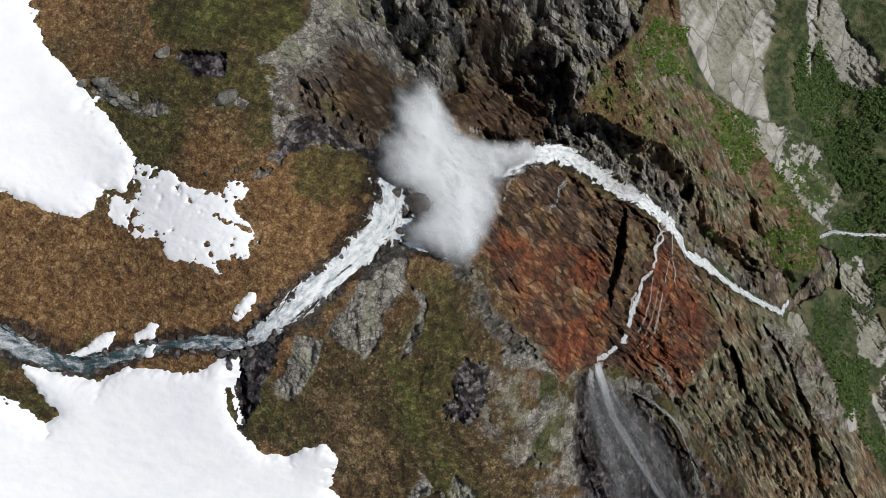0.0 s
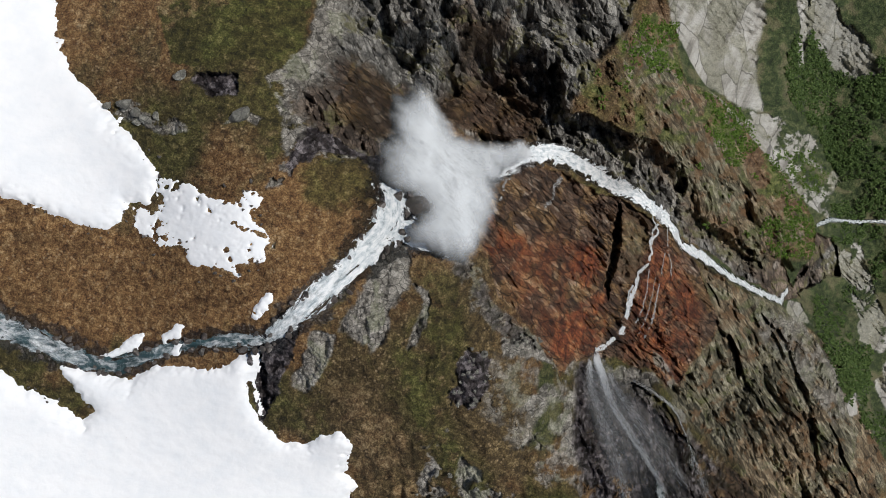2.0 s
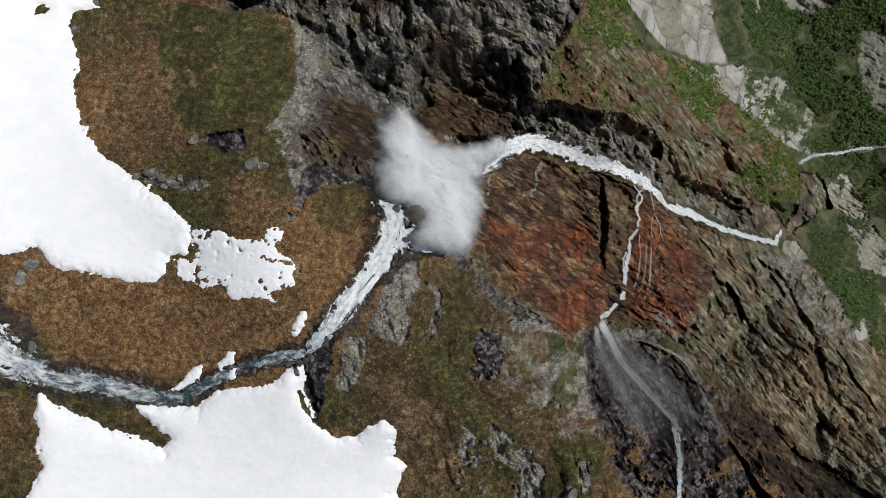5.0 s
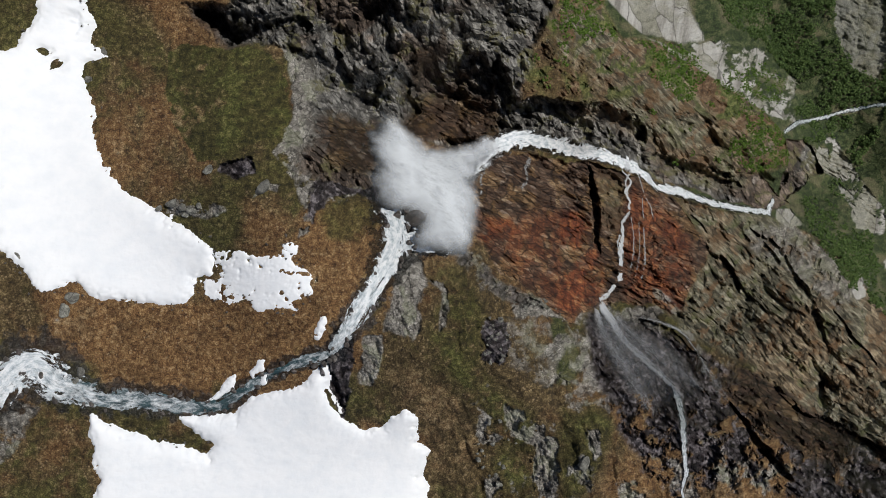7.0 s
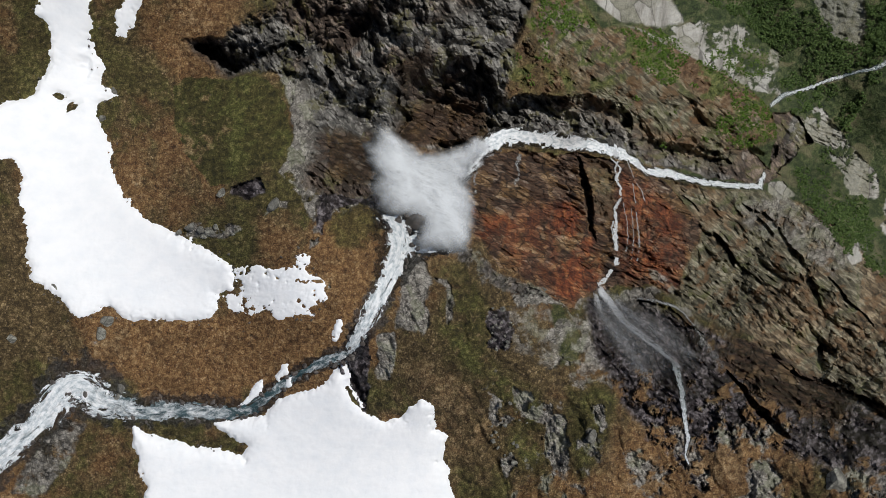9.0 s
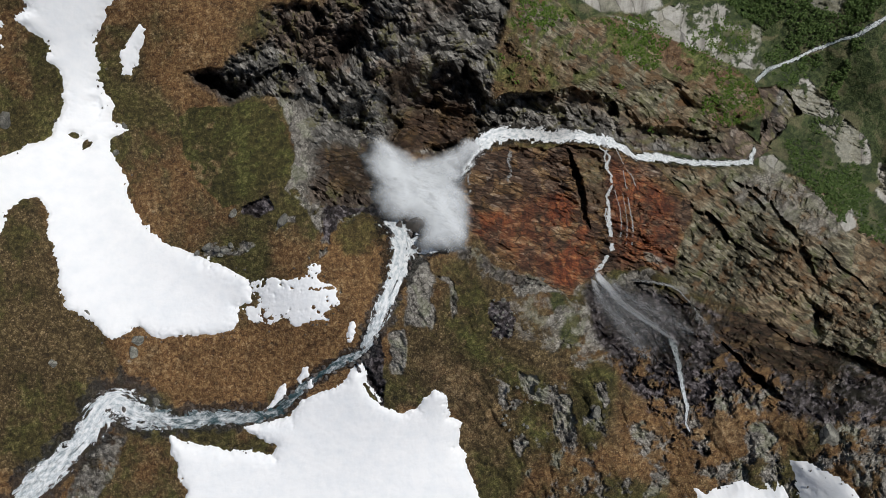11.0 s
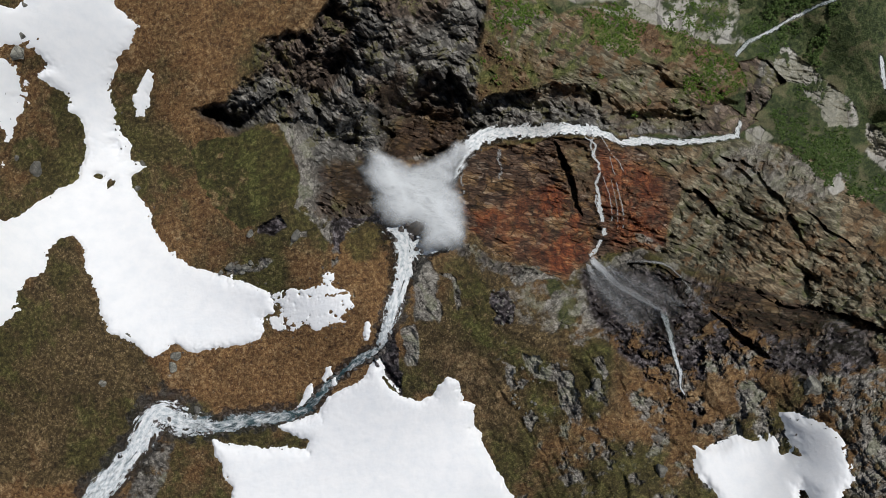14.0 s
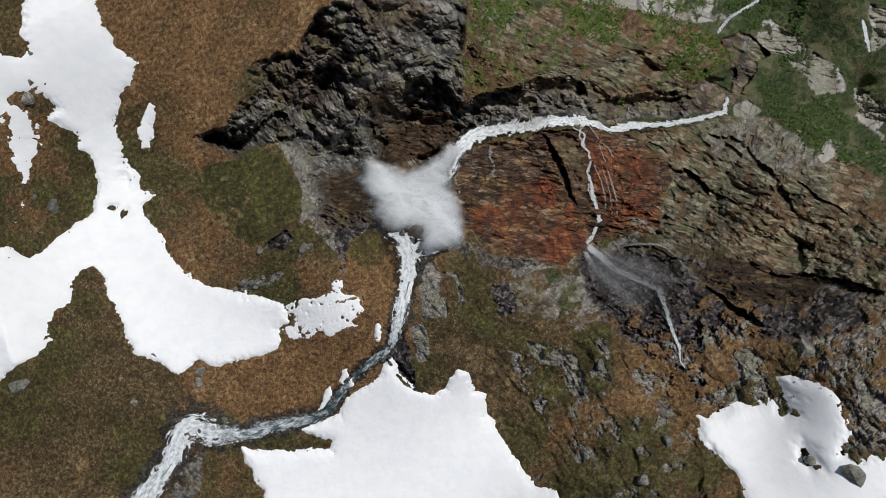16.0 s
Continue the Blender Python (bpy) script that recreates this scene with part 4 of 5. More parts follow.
# ------------------------------------------------------------------ the ground
COURSES = [STREAM, CASCADE, CHUTE, RIVER, BROOK, BROOK_SIDE, FAR_RIVER, FAR_CREEK]
CUTS = [(CUT_LEDGE, 7.0), (CUT_CLEFT, 2.6), (CUT_HOLLOW, 4.0), (CUT_NOTCH, 6.0), (CUT_CHIMNEY, 5.0), (CUT_BANK, 6.0), (CUT_BANK_LOW, 5.0), (CUT_CAVE, 10.0),
        (CUT_SLIT, 5.0), (CUT_HOLE, 6.0), (CUT_HOLE_EAST, 5.0), (CUT_CLEFT_SOUTH, 5.0), (CUT_CLEFT_EAST, 7.0), (CUT_KINK, 4.0), (CUT_LIP, 1.6), (CUT_STEP, 2.5),
        (CUT_POOL, 1.5), (CUT_FAR, 3.0), (CUT_FACE, 5.0), (CUT_STREAK, 4.0), (CUT_SEAM, 3.0)]
STEP = 0.00128


def zones(x, y, d):
    """Which ground covers a place: weights for the material."""
    k = d / APEX
    s, t = x / k, y / k
    wx = x + k * (1.7 * fbm(s / 4, t / 4, 6, 11, 0.62))
    wy = y + k * (1.7 * fbm(s / 4, t / 4, 6, 23, 0.62))

    def zone(poly, soft=0.15, grow=0.0):
        return smooth(-soft, soft, inside(poly, wx, wy, 40.0) / k + grow)

    speck = fbm(s / 1.8, t / 1.8, 5, 31, 0.7)
    big = fbm(s / 14, t / 14, 4, 37)
    z = {}
    z["moss"] = np.maximum.reduce([zone(MOSS_SLAB), 0.75 * zone(MOSS_BRINK, 0.8) * smooth(-0.3, 0.1, big + 0.6 * speck), 0.85 * zone(MOSS_RIDGE, 1.0) * smooth(-0.4, 0.1, speck), 0.9 * zone(MOSS_GULLY, 0.6), 0.95 * zone(RIDGE_MOSS, 2.0) * smooth(-0.7, -0.1, speck + big), 0.9 * zone(RIDGE_MOSS_EAST, 1.5), 0.75 * smooth(0.0, 0.3, big + 0.35 * speck) * (1 - zone(RUSSET_STRIP, 1.5)) * (1 - 0.7 * zone(RUSSET_NORTH, 3.0))])
    z["straw"] = np.maximum(0.6 * zone(STRAW_BANK, 2.0) * smooth(-0.2, 0.3, speck), 0.6 * smooth(0.32, 0.5, -big + 0.5 * speck) * (1 - 0.8 * zone(OLIVE_RIDGE, 3.0)))
    bare = smooth(0.62, 0.85, fbm(s / 5, t / 5, 5, 43, 0.6) + 0.5 * smooth(0.0, 30.0, x) * smooth(10.0, -20.0, y) + 0.35 * speck)
    z["grey"] = np.maximum.reduce([zone(GREY_RIM), zone(GREY_SLAB, 0.3), zone(GREY_STEP, 0.2), zone(PINK_SLAB, 0.25), 0.6 * zone(LIP_ROCKS) * smooth(-0.3, -0.05, speck), zone(SCARP_ROCK), 0.6 * zone(SCARP_FACE, 0.6) * smooth(-0.2, 0.2, speck), 0.75 * zone(RIM_EAST) * smooth(-0.3, 0.0, speck), 0.35 * zone(SCREE_EAST), 0.3 * zone(SCREE),
                                   zone(KNOB_A) * smooth(-0.4, -0.2, speck), zone(KNOB_B) * smooth(-0.4, -0.2, speck), zone(KNOB_C) * smooth(-0.3, -0.1, speck), zone(KNOB_D), zone(RIB_SOUTH), zone(GREY_SOUTHWEST, 0.4) * smooth(-0.35, 0.0, speck),
                                   zone(GREY_EAST, 1.0) * smooth(-0.2, 0.05, speck + big), zone(OUTCROP_WEST) * smooth(-0.3, -0.1, speck), zone(OUTCROP_RIDGE), zone(RIM_ROCKS) * smooth(-0.25, 0.0, speck), zone(GREY_FACE, 1.0), bare])
    z["dark"] = np.maximum.reduce([zone(CRAG_NORTH, 0.8), zone(RIVER_BANK), zone(RIB_DARK)]) * (1 - 0.9 * zone(RUBBLE_HEAD, 1.0))
    z["red"] = np.maximum.reduce([zone(RED_SLAB) * (1 - 0.5 * zone(WEDGE, 1.0)), zone(RED_BAND, 0.5), 0.85 * zone(RUBBLE_HEAD, 1.0)])
    z["rust"] = np.maximum.reduce([0.6 * zone(RUST_WEST, 2.0), zone(RUST_CORE, 1.0), 0.95 * zone(RUST_EDGE, 1.0), 0.85 * zone(RUST_EAST, 2.0)]) * smooth(-0.5, 0.15, 0.8 * speck + 0.6 * big)
    z["ochre"] = np.maximum.reduce([0.7 * zone(WEDGE, 1.0), zone(OCHRE_FACE, 1.0), zone(OCHRE_LOW, 1.0), zone(ROCK_FINS, 2.0)]) * (1 - 0.8 * zone(GREY_FACE, 1.0) * smooth(-0.3, 0.1, speck))
    z["green"] = zone(GREEN_SLOPE, 1.0) * (1 - 0.85 * zone(ROCK_FINS, 2.0)) * (1 - 0.75 * zone(RUSSET_GULLY, 2.0) * smooth(-0.4, 0.1, speck))
    z["pale"] = np.maximum.reduce([zone(PALE_CLIFF, 0.6), np.maximum(zone(PALE_RIBS), zone(PALE_LEDGES)) * smooth(-0.2, 0.05, speck + 0.5 * big), zone(PALE_STRIP), zone(RIB_EAST) * smooth(-0.25, -0.1, speck), zone(PALE_KNOB), 0.8 * zone(QUARTZ) * smooth(-0.3, 0.0, speck), 0.7 * zone(QUARTZ_LOW) * smooth(-0.2, 0.1, speck), 0.6 * zone(SCREE), 0.3 * zone(SCREE_EAST), zone(BOSS_A), zone(BOSS_B), zone(BOSS_C), zone(BOSS_D)])
    z["wood"] = np.maximum.reduce([zone(FOREST, 0.6), 0.6 * zone(MOSS_GULLY, 0.5), smooth(300, 420, d) * (1 - z["green"]) * (1 - z["dark"])])
    z["purple"] = np.maximum(zone(WET_ROCK, 1.0) * smooth(-0.4, -0.1, speck + big), np.maximum.reduce([zone(DARK_SCREE), 0.6 * zone(LIP_ROCKS, 0.6) * smooth(0.0, 0.2, speck), zone(BRINK_ROCK), zone(OUTCROP_DARK), zone(WET_MARGIN)]))
    z["damp"] = np.clip(0.5 + 0.9 * big + 0.5 * np.maximum(zone(OLIVE_WEST, 3.0), zone(OLIVE_RIDGE, 3.0)) - 0.6 * np.maximum.reduce([zone(RUSSET_STRIP, 1.5), 0.25 * zone(RUSSET_NORTH, 3.0), zone(RUSSET_GULLY, 2.0)]), 0, 1)
    near, wide = np.full(x.shape, 9.0), np.full(x.shape, 1.0)
    for c in COURSES:
        r, w = beside(c, x, y, 60.0)
        wide = np.where(r < near, w, wide)
        near = np.minimum(near, r)
    z["wet"] = np.maximum.reduce([smooth(1.5, 1.15, near + 0.7 * speck), smooth(1.95, 1.65, np.minimum(beside(STREAM, x, y)[0], beside(CASCADE, x, y)[0]) + 1.6 * speck), 0.62 * zone(RUBBLE_HEAD, 2.0) * smooth(-0.6, 0.2, speck + big), 0.55 * zone(RED_BAND, 1.0), 0.5 * zone(LIP_ROCKS, 1.0) * smooth(-0.1, 0.3, speck)])
    cut = np.zeros(x.shape)
    for line, deep in CUTS:
        cut = np.maximum(cut, deep * smooth(1.25, 0.55, beside(line, wx, wy, 60.0)[0] + 0.6 * speck))
    return z, near, wide, cut


def build_ground():
    us = np.r_[-30, -12, -5, -2.2, -1.3, np.arange(-0.95, -0.62, 1.9 * STEP), np.arange(-0.62, 0.66, STEP), np.arange(0.66, 0.8, 1.9 * STEP), 0.9, 1.2, 2, 4]
    vs = np.r_[-10, -4, -2, -1.2, -0.9, np.arange(-0.73, -0.46, 1.9 * STEP), np.arange(-0.46, 0.42, STEP), np.arange(0.42, 0.68, 1.9 * STEP), 0.8, 1.1, 2, 4, 10]
    u, v = np.meshgrid(us, vs)
    shape = u.shape
    d = depth(u, v)
    x, y, z0 = u * d, v * d, APEX - d
    base = np.stack([x, y, z0], -1)
    fall = np.stack([-u, -v, np.ones(shape)], -1)
    w, near, wide, cut = zones(x, y, d)
    k = d / APEX
    s, t = x / k, y / k
    rock = np.maximum.reduce([w["grey"], w["dark"], w["red"], w["ochre"], w["pale"], w["purple"], 0.8 * w["green"]])
    soft = 1 - rock
    disp = soft * (0.65 * fbm(s / 9, t / 9, 4, 3) + 0.22 * fbm(s / 1.5, t / 1.5, 4, 5, 0.6)) * np.clip(k, 1, 4)
    # the broken ridge south of the fall: low scarps under the heath
    ridge = smooth(-8.0, 8.0, x) * smooth(8.0, -6.0, y) * (d < 190)
    m = ridge > 0.01
    ms, mt = s[m] + 2.5 * fbm(s[m] / 8, t[m] / 8, 3, 61), t[m] + 2.5 * fbm(s[m] / 8, t[m] / 8, 3, 67)
    disp[m] += ridge[m] * (0.6 * blocks((0.42 * ms - 0.9 * mt) / 13.0, (0.9 * ms + 0.42 * mt) / 6.0, 71, 4.0, 0.9) + 0.3 * blocks((0.5 * ms - 0.87 * mt) / 5.0, (0.87 * ms + 0.5 * mt) / 2.6, 73, 4.0, 0.8))
    r = rock > 0.02
    rs, rt, rk = s[r], t[r], k[r]
    wr = {q: w[q][r] for q in w}
    bend_s, bend_t = rs + 2.2 * fbm(rs / 11, rt / 11, 3, 81), rt + 2.2 * fbm(rs / 11, rt / 11, 3, 83)

    def turned(angle, long, wide):
        c, q = math.cos(radians(angle)), math.sin(radians(angle))
        return (bend_s * c + bend_t * q) / long, (-bend_s * q + bend_t * c) / wide

    steep_joint = (2.4 * blocks(*turned(-56, 11.0, 6.0), 1, 3.4, 1.8) + 1.5 * blocks(*turned(-28, 4.8, 2.8), 11, 4.2, 2.2) + 0.8 * blocks(*turned(-64, 2.1, 1.25), 21, 4.2, 2.3)
                   + 0.36 * blocks(*turned(-35, 0.95, 0.6), 31, 3.6, 2.2))
    slant = (1.7 * blocks(*turned(-38, 9.0, 3.4), 2, 3.0, 1.6) + 1.1 * blocks(*turned(-44, 3.8, 1.8), 12, 3.2, 1.8) + 0.6 * blocks(*turned(-36, 1.7, 0.9), 22, 3.0, 2.0)
             + 0.3 * blocks(*turned(-48, 0.8, 0.5), 32, 2.8, 2.0))
    slab = (0.9 * blocks(*turned(-22, 9.0, 2.4), 3, 2.2, 1.2) + 0.7 * blocks(*turned(-28, 3.4, 1.1), 13, 2.6, 1.6) + 0.45 * blocks(*turned(-22, 1.5, 0.6), 23, 2.6, 1.8)
            + 0.22 * blocks(*turned(-30, 0.7, 0.35), 33, 2.4, 1.8))
    low = 0.4 * blocks(*turned(-70, 5.0, 2.6), 4, 4.0, 0.9) + 0.2 * blocks(*turned(-60, 1.6, 1.0), 14, 3.4, 1.4) + 0.14 * blocks(*turned(-30, 0.7, 0.5), 24, 3.0, 1.6)
    top = [wr["dark"], np.maximum.reduce([wr["ochre"], wr["purple"], 0.8 * wr["green"]]), np.maximum(wr["red"], 0.9 * wr["pale"]), wr["grey"]]
    form = top[0] * steep_joint
    rest = 1 - top[0]
    for weight, shape_ in ((top[1], slant * (0.35 + 0.65 * smooth(1.0, 1.5, rk))), (top[2], slab), (top[3], low)):
        form = form + rest * weight * shape_
        rest = rest * (1 - weight)
    form = form + (0.9 * fbm(rs / 12, rt / 12, 4, 41) + 0.16 * fbm(rs / 0.7, rt / 0.7, 3, 47)) * np.maximum(top[0], top[1])
    disp[r] += form * np.clip(rk, 0.8, 8.0) * 1.15
    disp = disp * (0.12 + 0.88 * smooth(0.8, 2.4, near)) - 0.05 * wide * smooth(1.3, 0.5, near)
    disp = disp - cut * np.clip(k, 1, 4.5) * smooth(0.9, 1.3, near)
    pos = base + fall * disp[..., None]
    me = mesh_from("ground", pos.reshape(-1, 3), quads(*shape), [GROUND_MAT])
    for name, keys in (("zone_a", ("moss", "grey", "dark", "red")), ("zone_b", ("rust", "ochre", "green", "pale")), ("zone_c", ("wet", "wood", "straw", "purple"))):
        at = me.attributes.new(name, "FLOAT_COLOR", "POINT")
        at.data.foreach_set("color", np.stack([w[q].ravel() for q in keys], -1).astype(np.float32).ravel())
    li = np.empty(len(me.loops), np.int32)
    me.loops.foreach_get("vertex_index", li)
    me.uv_layers.new(name="sheet").data.foreach_set("uv", np.stack([s.ravel(), t.ravel()], -1)[li].astype(np.float32).ravel())
    me.attributes.new("damp", "FLOAT", "POINT").data.foreach_set("value", w["damp"].ravel().astype(np.float32))
    me.attributes.new("depth_scale", "FLOAT", "POINT").data.foreach_set("value", np.clip(k, 0.8, 8).ravel().astype(np.float32))
    me.polygons.foreach_set("use_smooth", (rock.ravel()[quads(*shape)] < 0.4).all(1))
    ob = new("ground", me)
    tagged(ob, "steep mountainside of heath, crags and rust-red rock falling to a wooded valley", "mountain", kind="structure")
    return ob


build_ground()


# ------------------------------------------------------------------ snow
def snow_patch(label, outlines, holes=(), thick=0.7, melt=0.0, step=0.3, seed=0):
    pts = np.array(sum(outlines, []))
    lo, hi = pts.min(0) - 0.8, pts.max(0) + 0.8
    xs, ys = np.arange(lo[0], hi[0], step), np.arange(lo[1], hi[1], step)
    x, y = np.meshgrid(xs, ys)
    wob = 0.95 * fbm(x / 2.4, y / 2.4, 6, 51 + seed, 0.76)
    sd = inside(sum(outlines, []), x, y, 5.0)
    for h in holes:
        sd = np.minimum(sd, -inside(h, x, y, 5.0))
    sd = sd + wob
    pock = fbm(x / 0.9, y / 0.9, 4, 71 + seed, 0.6)
    sd = np.minimum(sd, 2.4 * ((0.26 if melt > 0.5 else 0.36) - pock) + np.clip(sd, 0, 9) * (0.34 if melt > 0.5 else 1.1) - 0.1 * melt)
    t = thick * (1 - np.exp(-np.clip(sd, 0, None) / 0.8)) + np.clip(sd, -1.2, 0) * 0.9
    z = ground(x, y) + t + 0.12 + 0.04 * fbm(x / 1.2, y / 0.8, 3, 91 + seed)
    keep = sd > -0.8
    f = quads(*x.shape)
    f = f[keep.ravel()[f].any(1)]
    used, inv = np.unique(f, return_inverse=True)
    v = np.stack([x, y, z], -1).reshape(-1, 3)[used]
    ob = new("snow_patch", mesh_from("snow_patch", v, inv.reshape(-1, 4), [SNOW_MAT]))
    return tagged(ob, label, "snow", "snow patches on the shelf")


snow_patch("broad sheet of old white snow bending over brown heath", [SNOW_WEST + SNOW_WEST_OUTER], [SNOW_ISLAND, SNOW_HOLE_A, SNOW_HOLE_B, SNOW_HOLE_C], 0.85, 0.0, 0.24, 1)
snow_patch("ragged snow spur with melt holes on brown heath", [SNOW_SPUR], (), 0.2, 0.9, 0.16, 2)
snow_patch("wide smooth snowfield below the stream", [SNOW_SOUTH], (), 0.85, 0.0, 0.24, 3)
snow_patch("white snowfield lying on bare rock", [SNOW_EAST], [SNOW_EAST_HOLE], 0.85, 0.0, 0.3, 4)
snow_patch("narrow sliver of snow on dark heath", [SNOW_SLIVER], (), 0.3, 0.3, 0.22, 5)
snow_patch("small snow remnant on the stream's bank", [SNOW_BANK], (), 0.3, 0.0, 0.15, 6)
snow_patch("small snow remnant on the stream's bank", [SNOW_CHIP], (), 0.3, 0.0, 0.15, 7)
snow_patch("small snow remnant between stream threads", [SNOW_FLECK], (), 0.3, 0.0, 0.15, 8)
snow_patch("small tooth of snow beside the cascade", [SNOW_TOOTH], (), 0.3, 0.0, 0.15, 9)


# ------------------------------------------------------------------ water
def course(name, line, label, mat, across=14, seed=0, foam=None):
    """Running water in its bed along a line of (x, y, width); stones of the bed stand out of it."""
    p = np.array(line, float)
    seg = np.r_[0, np.cumsum(np.hypot(*np.diff(p[:, :2], axis=0).T))]
    w = p[:, 2].mean()
    s = np.linspace(0, seg[-1], max(12, int(seg[-1] / (0.1 * w))))
    c = [np.interp(s, seg, p[:, i]) for i in range(3)]
    ker = np.hanning(15) / np.hanning(15).sum()
    for i in range(3):
        c[i] = np.convolve(np.pad(c[i], 7, mode="edge"), ker, "valid")
    if mat is THREAD_MAT:
        c[0] = c[0] + 0.5 * w * fbm(s / (1.5 * w), s * 0 + seed, 3, seed)
        c[2] = c[2] * (0.75 + 0.6 * value_noise(s / (1.2 * w), s * 0 + 3.3, seed))
    tx, ty = np.gradient(c[0]), np.gradient(c[1])
    ln = np.hypot(tx, ty) + 1e-9
    nx, ny = -ty / ln, tx / ln
    k = np.linspace(-1.35, 1.35, across)
    off = np.outer(c[2] * 0.5, k)
    x, y = c[0][:, None] + nx[:, None] * off, c[1][:, None] + ny[:, None] * off
    wide = c[2][:, None]
    ends = np.minimum(smooth(0, 0.6 * w, s), smooth(0, 0.6 * w, seg[-1] - s))[:, None]
    z = ground(x, y) + wide * (0.05 + 0.05 * fbm(x / (0.35 * w), y / (0.35 * w), 4, 17 + seed, 0.6))
    me = mesh_from(name, np.stack([x, y, z], -1).reshape(-1, 3), quads(*x.shape), [mat])
    uv = me.uv_layers.new(name="flow")
    co = np.stack([off / (0.3 * w), np.repeat(s[:, None], across, 1) / (0.3 * w)], -1).reshape(-1, 2)
    li = np.empty(len(me.loops), np.int32)
    me.loops.foreach_get("vertex_index", li)
    uv.data.foreach_set("uv", co[li].astype(np.float32).ravel())
    at = me.attributes.new("foam", "FLOAT", "POINT")
    f = np.interp(s / seg[-1], np.linspace(0, 1, len(foam)), foam) if foam else np.full(len(s), 0.5)
    at.data.foreach_set("value", np.repeat(f, across).astype(np.float32))
    at = me.attributes.new("bank", "FLOAT", "POINT")
    at.data.foreach_set("value", (np.abs(k)[None] + 0.9 * (1 - ends)).ravel().astype(np.float32))
    return tagged(new(name, me), label, "water", kind="structure")


course("water_stream", STREAM, "teal stream with white foam crossing the heath", STREAM_MAT, 22, 1, (0.66, 0.68, 0.7, 0.76, 0.84, 0.68, 0.52, 0.5, 0.48, 0.44, 0.34, 0.44, 0.36, 0.44, 0.5))
course("water_cascade", CASCADE, "white cascade rushing to the brink", STREAM_MAT, 24, 2, (0.56, 0.66, 0.76, 0.84, 0.84, 0.88))
course("water_chute", CHUTE, "white water turning over the brink", STREAM_MAT, 20, 3, (0.88, 0.9))
course("water_river", RIVER, "white river racing down the gorge", STREAM_MAT, 26, 4, (0.85, 0.8, 0.7, 0.66, 0.66))
course("water_brook", BROOK, "thin brook over dark wet rock", STREAM_MAT, 10, 5, (0.5, 0.55, 0.66, 0.7))
course("water_brook_run", BROOK_RUN, "braided white thread of water down the red slab", THREAD_MAT, 10, 7, (0.62, 0.7, 0.6, 0.75, 0.8, 0.7))
for i, (name, thread, foam) in enumerate((("water_thread_head", THREAD_HEAD, 0.6), ("water_thread_west", THREAD_WEST, 0.55), ("water_thread_east", THREAD_EAST, 0.5), ("water_thread_low", THREAD_LOW, 0.52),
                                          ("water_thread_mid", THREAD_MID, 0.46), ("water_thread_side", THREAD_SIDE, 0.6), ("water_seep", SEEP, 0.48), ("water_seep_west", SEEP_WEST, 0.5))):
    course(name, thread, "thin thread of white water down the red slab", THREAD_MAT, 8, 8 + i, (foam, foam))
course("water_side_brook", BROOK_SIDE, "thin side brook over bleached rock edges", THREAD_MAT, 10, 21, (0.42, 0.5, 0.55, 0.5, 0.42))
course("water_far_river", FAR_RIVER, "white river far down in the valley", STREAM_MAT, 10, 12, (0.6, 0.5, 0.65, 0.45, 0.6))
course("water_far_creek", FAR_CREEK, "white creek tumbling over pale rock in the valley", STREAM_MAT, 8, 13, (0.7, 0.6))


# ------------------------------------------------------------------ spray
def plain_material(name, col, rough=0.8, vary=0.25, scale=2.0):
    mat, nt, bsdf = nodes_of(name)
    n = noisy(nt, coords(nt), scale, 6, 0.65)
    link(nt, ramp(nt, n, [(0.3, tuple(c * (1 - vary) for c in col)), (0.7, tuple(min(1, c * (1 + vary)) for c in col))]), bsdf.inputs["Base Color"])
    bsdf.inputs["Roughness"].default_value = rough
    bsdf.inputs["Specular IOR Level"].default_value = 0.2
    return mat


MIST_MAT = plain_material("spray_drops", (0.9, 0.92, 0.94), 0.9, 0.04)
MIST_MAT.node_tree.nodes["Principled BSDF"].inputs["Alpha"].default_value = 0.55
def turns(rng, n):
    q = rng.normal(size=(n, 4))
    q /= np.linalg.norm(q, axis=1, keepdims=True)
    w, x, y, z = q.T
    return np.stack([np.stack([1 - 2 * (y * y + z * z), 2 * (x * y - z * w), 2 * (x * z + y * w)], -1), np.stack([2 * (x * y + z * w), 1 - 2 * (x * x + z * z), 2 * (y * z - x * w)], -1),
                     np.stack([2 * (x * z - y * w), 2 * (y * z + x * w), 1 - 2 * (x * x + y * y)], -1)], 1)


def shards(name, label, place, axis, long, wide, seed):
    """Flying water as thin three-cornered drops, drawn out along their flight."""
    rng = np.random.default_rng(seed)
    n = len(place)
    side = np.cross(axis, rng.normal(size=(n, 3)))
    side /= np.linalg.norm(side, axis=1, keepdims=True) + 1e-9
    v = np.stack([place + axis * long[:, None], place + side * wide[:, None], place - side * wide[:, None] * 0.6 - axis * long[:, None] * 0.6], 1)
    ob = new(name, mesh_from(name, v.reshape(-1, 3), np.arange(3 * n).reshape(-1, 3), [MIST_MAT], False))
    return tagged(ob, label, "spray", kind="stuff")


